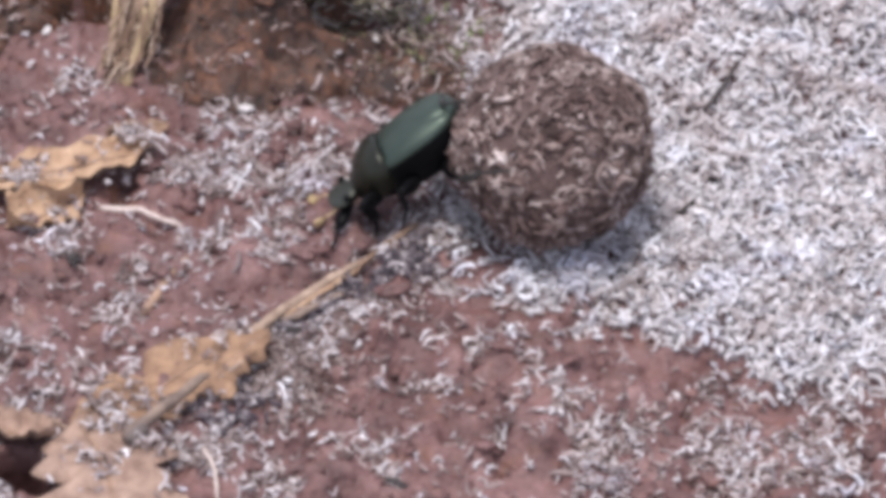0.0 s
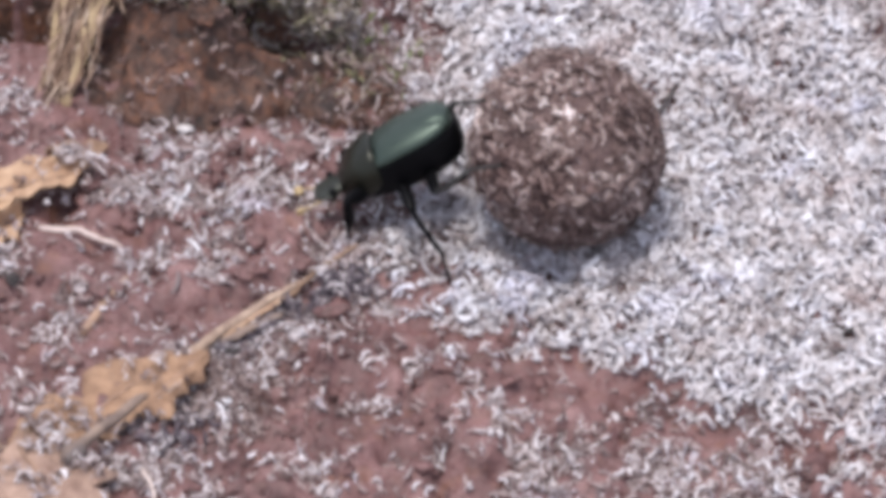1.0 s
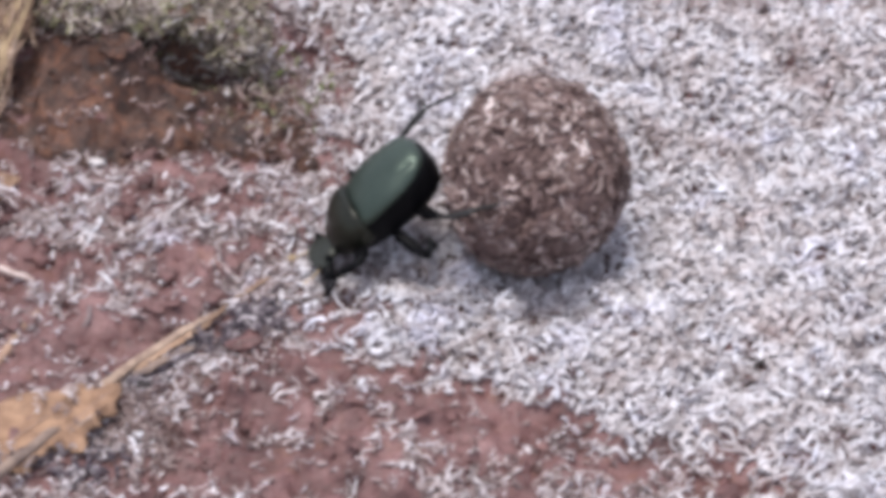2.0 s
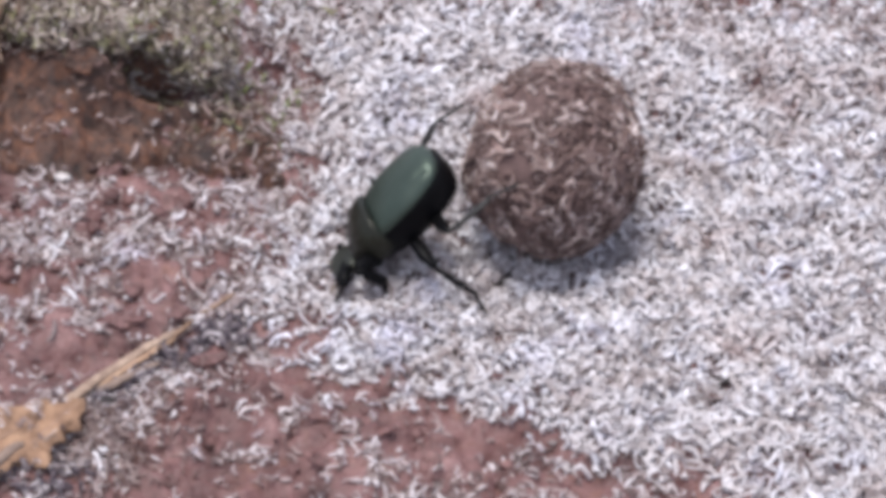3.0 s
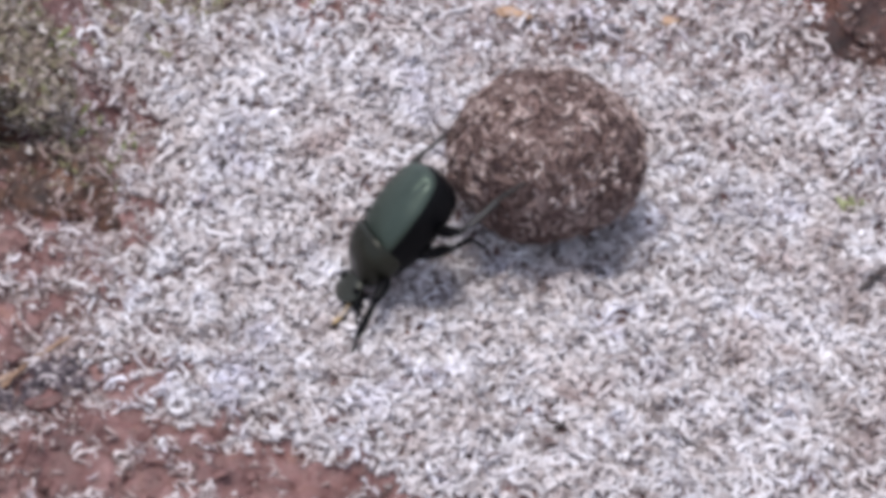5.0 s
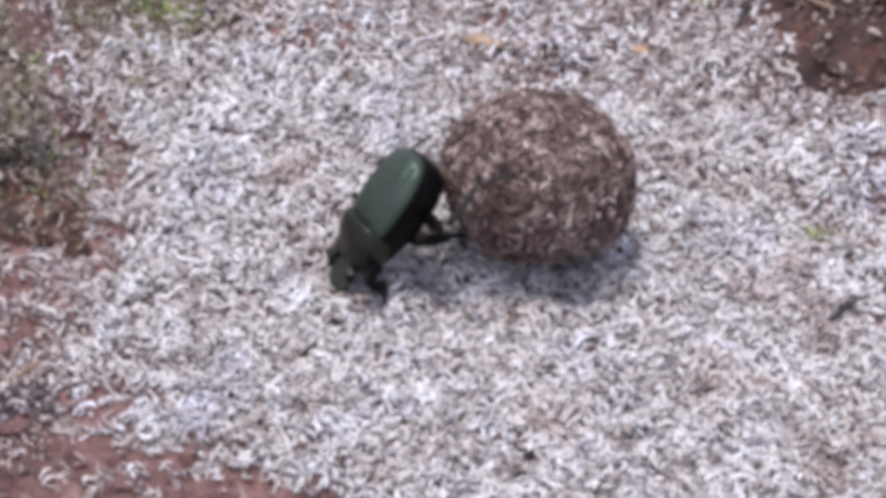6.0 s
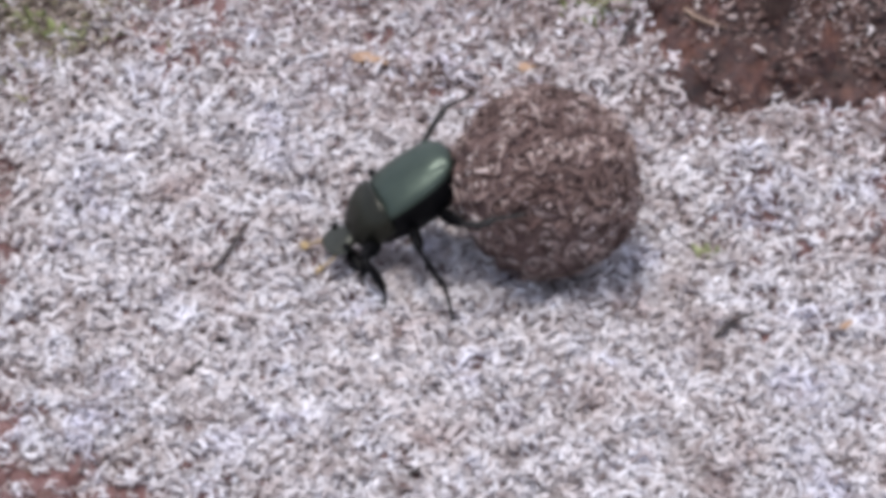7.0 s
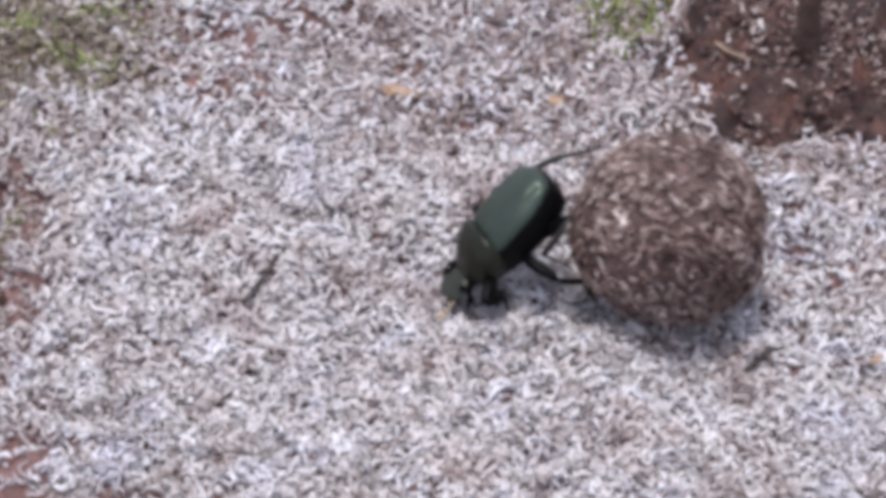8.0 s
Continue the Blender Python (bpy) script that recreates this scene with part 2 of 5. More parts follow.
def cover(x, y):
    """How thickly chaff lies on the clay, 0 to 1 (millimetres)."""
    wob = 4.5 * soft_noise(x, y, 11, 1) + 4.5 * soft_noise(x, y, 4, 2)
    edge = 1 + 4 * ease((14 - y) / 14) + 31 * ease((-7 - y) / 16)
    edge = edge + 24 * ease((-22 - y) / 16)
    thick = ease((x + wob - edge) / (13 + 12 * ease((-14 - y) / 12)) + 0.5)
    clay = 0.75 * blob(x, y + wob, 4, 32, 7, 11, 0)
    clay = np.maximum(clay, 0.85 * blob(x + wob, y, 22, -24, 20, 7, -10))
    clay = np.maximum(clay, 0.5 * blob(x + wob, y, 68, -31, 10, 5, 10))
    for cx, cy, rx, ry, deep in ((96.0, 94.8, 15, 15, 0.28), (7.5, 91.3, 14, 13, 0.6), (3.6, 54.4, 5, 8, 0.85), (65.8, 69.6, 5, 3, 0.6), (82.7, 76.3, 6, 3, 0.4), (24.4, 80.6, 10, 6, 0.35), (49.6, 91.2, 16, 10, 0.35), (37.8, 35.7, 4, 8, 0.3), (87.3, 63.8, 8, 4, 0.3), (103.2, 72.7, 10, 8, 0.1), (120.0, 63.8, 14, 5, 0.45), (118, 44, 15, 9, 0.28), (1.2, 65.1, 6, 8, 0.5), (0.7, 42.4, 4, 7, 0.85), (2.9, 21.4, 3, 6, 0.6), (9.2, 3.4, 4, 3, 0.45), (-3.8, -7.5, 7, 4, 0.8), (20.8, -14.6, 8, 3, 0.6), (53.5, -35.6, 13, 8, 0.5)):
        clay = np.maximum(clay, deep * blob(x + wob, y + wob, cx, cy, rx, ry))
    spots = ease((soft_noise(x, y, 7, 5) - 0.25) / 0.5)
    clay = np.maximum(clay, 0.55 * spots * ease((40 - y - x * 0.3) / 50))
    thick = thick * (1 - 0.50 * ease((y - 54) / 28)) * (1 - 0.28 * ease((x - 88) / 20) * ease((y - 5) / 20))
    return np.clip(thick * (1 - clay) + 0.10 + 0.05 * soft_noise(x, y, 5, 3), 0.05, 1)


def toe_left(x, y):
    """Where the left bank's slope begins."""
    return 31.5 + 3 * ease((-25 - x) / 12) + 11 * ease((-39 - x) / 9) + 3.2 * soft_noise(x, y, 9, 8) + 2.0 * soft_noise(x, y, 3.5, 28)


def toe_right(x, y):
    """Where the right bank's slope begins."""
    return 65 + 0.95 * np.maximum(112 - x, 0) + 0.23 * np.maximum(x - 112, 0) + 2.6 * soft_noise(x, y, 8, 9) + 1.3 * soft_noise(x, y, 3.5, 29)


def bank_left(x, y):
    up = np.clip((y - toe_left(x, y)) / 14, 0, 1)
    return (0.3 * up + 0.7 * up ** 2.4) * ease((2 - x + 2 * soft_noise(x, y, 9, 8)) / 10) * (1 - 0.55 * ease((-40 - x) / 10)) * ease((x + 95) / 12) * ease((110 - y) / 30)


def bank_right(x, y):
    up = np.clip((y - toe_right(x, y)) / 20, 0, 1)
    return (0.7 * up + 0.3 * ease(up)) * ease((x - 97) / 9) * ease((156 - y) / 40) * ease((170 - x) / 20)


def bare_left(x, y):
    """Where the left bank's slope is bare soil, 0 to 1."""
    return ease((y - toe_left(x, y) + 1) / 2.5) * ease((6.5 - 0.3 * np.maximum(y - 34, 0) - x + 3 * soft_noise(x, y, 5, 30)) / 4) * ease((x + 78) / 10) * ease((86 - y) / 8) * (1 - ease((x + 13) / 7) * ease((y - 43) / 5))


def bare_right(x, y):
    return ease((y - toe_right(x, y) + 0.5) / 2.5) * ease((x - 101 + 3 * soft_noise(x, y, 5, 31)) / 4) * ease((146 - x) / 8) * ease((112 - y) / 8)


def height(x, y):
    """The ground's height in millimetres."""
    near = ease(1.5 - np.hypot(x - 30, y - 15) / 200)
    h = 1.1 * soft_noise(x, y, 16, 11) + 0.8 * soft_noise(x, y, 9, 17) + 0.6 * soft_noise(x, y, 6, 12) + 0.42 * soft_noise(x, y, 2.4, 13) + 1.7 * (0.4 - np.abs(soft_noise(x, y, 5, 16))) + 0.5 * (0.4 - np.abs(soft_noise(x, y, 2.0, 18)))
    c = ease((cover(x, y) - 0.2) / 0.6)
    h = (h + c * (1.5 * soft_noise(x, y, 5, 14) + 1.1 * soft_noise(x, y, 2.7, 15))) * near + 0.9 * c - 0.9
    h = h - 1.3 * (1 - c) * near * ease((soft_noise(x, y, 3.4, 19) - 0.35) / 0.35)
    h = h + 9.5 * bank_left(x, y) + 10 * bank_right(x, y)
    # low ledges where the trodden crust has broken
    h = h + 0.9 * (1 - c) * near * (ease((soft_noise(x, y, 7, 23) + 0.35 * soft_noise(x, y, 2.2, 24)) / 0.16 + 0.5) - 0.5)
    h = h - 24 * blob(x, y, -53.8, -42.5, 4.2, 3.6) - 10 * blob(x, y, -15, 46.0, 6.5, 3.0, -15) - 11 * blob(x, y, -48.3, 54.9, 7, 5)
    h = h + 0.8 * blob(x, y, -30, -22, 18, 6, 30) - 1.2 * blob(x, y, -42, -48, 9, 13, 14)
    return h


def build_ground():
    fine_x, fine_y = np.arange(-72, 138.01, 0.6), np.arange(-66, 116.01, 0.6)
    out = np.cumsum(np.geomspace(1.0, 90000, 56))
    xs = np.concatenate([-72 - out[::-1], fine_x, 138 + out])
    ys = np.concatenate([-66 - out[::-1], fine_y, 116 + out])
    gx, gy = np.meshgrid(xs, ys)
    z = height(gx, gy)
    verts = np.stack([gx, gy, z], -1).reshape(-1, 3) * 0.001
    n, m = len(xs), len(ys)
    i = (np.arange(m - 1)[:, None] * n + np.arange(n - 1)[None]).reshape(-1)
    ob = mesh_of("ground", verts, np.stack([i, i + 1, i + 1 + n, i + n], -1), CLAY)
    return tagged(ob, "trodden red-brown clay with low earth banks", "ground", kind="structure")


def fibre_mesh(name, base, normal, along, length, width, bend, lift, mat, wave=0.0):
    """Curved three-sided slivers: arrays of places, normals, directions and sizes, in metres."""
    n, k = len(base), 5
    side = np.cross(normal, along)
    rings = []
    s = np.linspace(-0.5, 0.5, k)
    for j in range(k):
        a = bend * s[j]
        fwd = np.where(np.abs(bend) < 1e-3, s[j], np.sin(a) / np.where(np.abs(bend) < 1e-3, 1, bend))
        off = np.where(np.abs(bend) < 1e-3, 0, (1 - np.cos(a)) / np.where(np.abs(bend) < 1e-3, 1, bend))
        off = off + wave * np.sin(6.28 * s[j])
        c = base + along * (fwd * length)[:, None] + side * (off * length)[:, None] + normal * (lift * (1 - (2 * s[j]) ** 2))[:, None]
        tdir = along * np.cos(a)[:, None] + side * np.sin(a)[:, None]
        across = np.cross(normal, tdir)
        w = width * (0.5 if j in (0, k - 1) else 1.0) * rng.uniform(0.6, 1.25, n)
        rings.append(np.stack([c - across * (w / 2)[:, None], c + across * (w / 2)[:, None], c + normal * (w * 0.3)[:, None]], 1))
    v = np.stack(rings, 1).reshape(-1, 3)
    quads = []
    for j in range(k - 1):
        for e in range(3):
            quads.append([j * 3 + e, j * 3 + (e + 1) % 3, (j + 1) * 3 + (e + 1) % 3, (j + 1) * 3 + e])
    q = np.asarray(quads)[None] + (np.arange(n) * k * 3)[:, None, None]
    return mesh_of(name, v, q.reshape(-1, 4), mat)


def slope(x, y):
    e = 0.6
    g = np.stack([-(height(x + e, y) - height(x - e, y)) / (2 * e), -(height(x, y + e) - height(x, y - e)) / (2 * e), np.ones_like(x)], -1)
    return g / np.linalg.norm(g, axis=-1, keepdims=True)


def strew(name, x, y, rise, length, width, mat, tilt=0.25, curl=1.4):
    """Slivers lying on the ground at those places (millimetres)."""
    n = len(x)
    nor = slope(x, y) + tilt * rng.normal(size=(n, 3)) * (1, 1, 0.3)
    nor /= np.linalg.norm(nor, axis=1, keepdims=True)
    yaw = rng.random(n) * 6.2832
    al = np.stack([np.cos(yaw), np.sin(yaw), np.zeros(n)], -1)
    al -= nor * (al * nor).sum(1, keepdims=True)
    al /= np.linalg.norm(al, axis=1, keepdims=True)
    base = np.stack([x, y, height(x, y) + rise], -1) * 0.001
    return fibre_mesh(name, base, nor, al, length * 0.001, width * 0.001, rng.choice((-1.0, 1.0), n) * (0.3 + np.abs(rng.normal(size=n))) * curl * 0.8, rng.random(n) * 0.0003, mat, rng.normal(size=n) * 0.12)


def build_chaff():
    n = 118000
    x, y = rng.uniform(-66, 134, n), rng.uniform(-60, 108, n)
    bare = np.maximum(bare_left(x, y), bare_right(x, y))
    dens = cover(x, y) * (1 - 0.93 * bare) * ease((x + 68) / 6) * ease((136 - x) / 8) * ease((y + 62) / 6) * ease((112 - y) / 10)
    keep = (rng.random(n) < dens ** 1.9) & (dens > 0.12)
    x, y = x[keep], y[keep]
    m = len(x)
    ob = strew("chaff", x, y, rng.random(m) ** 1.4 * 1.3, rng.lognormal(0.90, 0.36, m), rng.uniform(0.34, 0.90, m), PALE, 0.46, 3.0)
    tagged(ob, "dense litter of short pale dry chaff on clay", "chaff", kind="stuff")
    n = 100000
    x, y = rng.uniform(-66, 134, n), rng.uniform(-60, 108, n)
    dens = cover(x, y)
    drift = blob(x, y, -24, 20, 26, 12, -15) + 0.8 * blob(x, y, -38, -34, 22, 10, 25) + 0.7 * blob(x, y, 24, -40, 30, 10, 0) + 0.6 * blob(x, y, -15, -8, 12, 8, 40) + 0.9 * blob(x, y, -14, 5, 22, 6, 10) + 0.6 * blob(x, y, -2, 28, 8, 15) + 0.1 * blob(x, y, -43, -46, 8, 8) + 1.0 * blob(x, y, -22, -41, 9, 6, 10) + 0.5 * blob(x, y, -19, -23, 8, 6, 20) + 0.9 * blob(x, y, -30, 7, 15, 5, 8) + 0.8 * blob(x, y, -5, 9, 9, 5) + 0.9 * blob(x, y, -8, 2, 9, 4, 10) + 0.8 * blob(x, y, -48, 16, 11, 5, 15) + 0.9 * blob(x, y, -42, 19, 9, 5, 15) + 0.8 * blob(x, y, -6, 13, 11, 14) + 0.7 * blob(x, y, 4, -10, 9, 4)
    clump = ease(0.42 * np.clip(drift, 0, 1) + 0.95 * soft_noise(x, y, 7, 21) + 0.65 * soft_noise(x, y, 2.6, 22) + 0.02)
    keep = rng.random(n) < (0.035 + 1.0 * clump) * ease((0.75 - dens) / 0.3) * (1 - 0.85 * np.maximum(bare_left(x, y), bare_right(x, y))) * (1 - blob(x, y, -53.8, -42.5, 5, 5)) * (1 - 0.3 * blob(x, y, -35, -27, 12, 5, 33)) * (1 - 0.45 * blob(x, y, -42, -48, 8, 13, 14))
    x, y = x[keep], y[keep]
    m = len(x)
    lift = np.maximum.reduce([2.2 * (blob(x, y, -50, 17, 13, 5, 15) > 0.5), 3.0 * (blob(x, y, -35, -27, 13, 5, 33) > 0.5), 3.6 * (blob(x, y, -42, -48, 8, 13, 14) > 0.5)])
    ob = strew("scattered_chaff", x, y, rng.random(m) ** 2 * 0.6 + lift, rng.lognormal(0.52, 0.42, m), rng.uniform(0.24, 0.72, m), FLECK, 0.5, 2.1)
    tagged(ob, "loose pale chaff flecks scattered on bare clay", "chaff", kind="stuff")
    n = 16000
    x, y = rng.uniform(40, 134, n), rng.uniform(44, 108, n)
    grey = 0.75 * ease((y - 50) / 14) * ease(0.55 + 0.7 * soft_noise(x, y, 9, 63)) * ease((x - 42) / 20)
    keep = rng.random(n) < grey * (1 - np.maximum(bare_left(x, y), bare_right(x, y))) * ease((cover(x, y) - 0.2) / 0.2)
    x, y = x[keep], y[keep]
    m = len(x)
    ob = strew("weathered_chaff", x, y, 0.5 + rng.random(m), rng.lognormal(0.80, 0.38, m), rng.uniform(0.3, 0.8, m), FLECK, 0.46, 3.0)
    tagged(ob, "weathered mauve-grey chaff towards the red bank", "chaff", kind="stuff")
    # chaff along the stick and splinters; its dark violet colour stands in for their shade
    way = np.array(((-24.6, -17.6), (-18.0, -14.8), (-13.7, -8.4), (-6.3, -3.4), (-1.8, -2.2)))
    u = rng.random(950) * 4
    x = np.interp(u, range(5), way[:, 0]) + rng.normal(size=950) * 1.5
    y = np.interp(u, range(5), way[:, 1]) + rng.normal(size=950) * 1.3
    x, y = np.append(x, rng.normal(-27.5, 2.6, 420)), np.append(y, rng.normal(-32.2, 1.9, 420))
    keep = soft_noise(x, y, 3.0, 61) + 0.9 * rng.random(len(x)) > 0.30
    x, y = x[keep], y[keep]
    n = len(x)
    ob = strew("dark_chaff", x, y, rng.random(n) * 1.0, rng.lognormal(0.35, 0.4, n), rng.uniform(0.3, 0.8, n), SHADE_CHAFF, 0.5, 1.8)
    tagged(ob, "dark violet-grey rotten chaff beside the stick", "chaff", kind="stuff")
    n = 900
    x, y = rng.normal(-18.0, 4.5, n), rng.normal(-24.5, 4.6, n)
    keep = soft_noise(x, y, 4.0, 62) + 1.1 * rng.random(n) > 0.35
    x, y = x[keep], y[keep]
    n = len(x)
    ob = strew("withered_chaff", x, y, rng.random(n) * 0.8, rng.lognormal(0.35, 0.45, n), rng.uniform(0.2, 0.5, n), DULL, 0.5, 2.0)
    tagged(ob, "thin brown withered chaff by the rotting leaf", "chaff", kind="stuff")


# ---- the ball ----
BALL_AXES = (1.0, 1.0, 0.88)   # a little flattened
BALL_ROLL = 0.0122
SHORT_AXIS = (0.163, 0.744, -0.648)


def build_ball():
    bm = bmesh.new()
    bmesh.ops.create_icosphere(bm, subdivisions=5, radius=1.0)
    for v in bm.verts:
        p = v.co.normalized()
        r = 0.0128 + 0.0008 * noise.noise(p * 1.8) + 0.0006 * noise.noise(p * 6) + 0.0004 * noise.noise(p * 14)
        v.co = Vector((p.x, p.y, p.z * BALL_AXES[2])) * r
    ball = part("dung_ball", bm, DUNG)
    tagged(ball, "round brown dung ball matted with plant fibres", "dung ball")
    n = 5800
    nor = rng.normal(size=(n, 3))
    nor /= np.linalg.norm(nor, axis=1, keepdims=True)
    # fibres lie in drifts and leave patches of bare dung
    drift = np.array([noise.noise(Vector(p) * 2.4 + Vector((3.0, 1.0, 7.0))) + 0.5 * noise.noise(Vector(p) * 6.0) for p in nor])
    nor = nor[rng.random(n) < np.clip(0.66 + 1.1 * drift, 0.22, 1.0)]
    n = len(nor)
    r = np.array([0.0128 + 0.0008 * noise.noise(Vector(p) * 1.8) + 0.0006 * noise.noise(Vector(p) * 6) for p in nor])
    base = nor * BALL_AXES * (r + rng.random(n) * 0.0004)[:, None]
    nt = nor + 0.22 * rng.normal(size=(n, 3))
    nt /= np.linalg.norm(nt, axis=1, keepdims=True)
    al = np.cross(nt, rng.normal(size=(n, 3)))
    al /= np.linalg.norm(al, axis=1, keepdims=True)
    f = fibre_mesh("fibre", base, nt, al, rng.lognormal(0.76, 0.42, n) * 0.001, rng.uniform(0.26, 0.80, n) * 0.001, rng.choice((-1.0, 1.0), n) * (0.8 + np.abs(rng.normal(size=n)) * 1.9), rng.random(n) * 0.0002, DUNG_FIBRE, rng.normal(size=n) * 0.08)
    f.parent = ball
    tagged(f, "brown and straw-coloured plant fibres", kind="stuff")
    for k, (a, b, size) in enumerate(((75, -10, 0.7), (140, 50, 0.8), (205, 15, 0.8), (310, 25, 0.7))):
        out = Vector((math.cos(radians(a)) * math.cos(radians(b)), math.sin(radians(a)) * math.cos(radians(b)), math.sin(radians(b))))
        flake = part("flake", lump_mesh(size * 1.3, size, 0.25, 2.9 * k, 0.9, 3), FLAKE, ball, "dull orange flake pressed into the dung")
        flake.matrix_basis = Matrix.Translation(Vector((out.x, out.y, out.z * BALL_AXES[2])) * 0.0132) @ Vector((0, 0, 1)).rotation_difference(out).to_matrix().to_4x4()
    return ball


# ---- the beetle ----
def loft(stations, angles, thick=0.0, close=True, flat=(0.88, 0.92)):
    """Skin over oval cross-sections (y, half width, top, bottom, middle height) in millimetres, at those angles from the top."""
    bm = bmesh.new()

    def ring(scale):
        rows = []
        for y, w, top, bottom, mid in stations:
            row = []
            for a in angles:
                s, c = math.sin(a), math.cos(a)
                px = w * math.copysign(abs(s) ** flat[0], s)
                pz = mid + (top if c > 0 else bottom) * math.copysign(abs(c) ** flat[1], c)
                row.append(bm.verts.new((px * scale * 0.001, y * 0.001, (mid + (pz - mid) * scale) * 0.001)))
            rows.append(row)
        return rows

    outer = ring(1.0)
    n = len(angles)
    wrap = n if close else n - 1
    for a, b in zip(outer, outer[1:]):
        for i in range(wrap):
            bm.faces.new((a[i], a[(i + 1) % n], b[(i + 1) % n], b[i]))
    if close:
        bm.faces.new(outer[0]), bm.faces.new(outer[-1])
    elif thick:
        inner = ring(1.0 - thick)
        for a, b in zip(inner, inner[1:]):
            for i in range(n - 1):
                bm.faces.new((a[i], b[i], b[i + 1], a[i + 1]))
        def rim(*corners):
            bm.faces.new([bm.verts.new(v.co) for v in corners])

        for rows in ((outer[0], inner[0]), (outer[-1], inner[-1])):
            for i in range(n - 1):
                rim(rows[0][i], rows[0][i + 1], rows[1][i + 1], rows[1][i])
        for i in (0, -1):
            for j in range(len(outer) - 1):
                rim(outer[j][i], outer[j + 1][i], inner[j + 1][i], inner[j][i])
    return bm


def tube(points, radii, sides=8, flat=1.0, bm=None):
    """A tapered round limb along points (millimetres)."""
    bm = bm or bmesh.new()
    rows = []
    for i, p in enumerate(points):
        a, b = Vector(points[max(i - 1, 0)]), Vector(points[min(i + 1, len(points) - 1)])
        d = (b - a).normalized()
        u = d.cross(Vector((0, 0, 1)) if abs(d.z) < 0.9 else Vector((1, 0, 0))).normalized()
        v = d.cross(u)
        rows.append([bm.verts.new((Vector(p) + (u * math.cos(k * 6.2832 / sides) * flat + v * math.sin(k * 6.2832 / sides)) * radii[i]) * 0.001) for k in range(sides)])
    for a, b in zip(rows, rows[1:]):
        for k in range(sides):
            bm.faces.new((a[k], a[(k + 1) % sides], b[(k + 1) % sides], b[k]))
    bm.faces.new(rows[0]), bm.faces.new(rows[-1])
    return bm


def smooth_stations(rows, n):
    rows = np.asarray(rows, float)
    s = np.linspace(0, len(rows) - 1, n)
    i = np.clip(s.astype(int), 0, len(rows) - 2)
    f = (s - i)[:, None]
    p = np.vstack([rows[:1], rows, rows[-1:]])
    a, b, c, d = p[i], p[i + 1], p[i + 2], p[i + 3]
    return (0.5 * (2 * b + (c - a) * f + (2 * a - 5 * b + 4 * c - d) * f ** 2 + (3 * b - a - 3 * c + d) * f ** 3)).tolist()


LEG = {"front": (5.0, 5.2, 2.8), "middle": (5.6, 6.4, 4.4), "hind": (5.8, 7.3, 4.5)}
HIP = {"front": (3.0, 4.6, -3.0), "middle": (3.9, -0.6, -3.5), "hind": (3.4, -4.8, -3.2)}


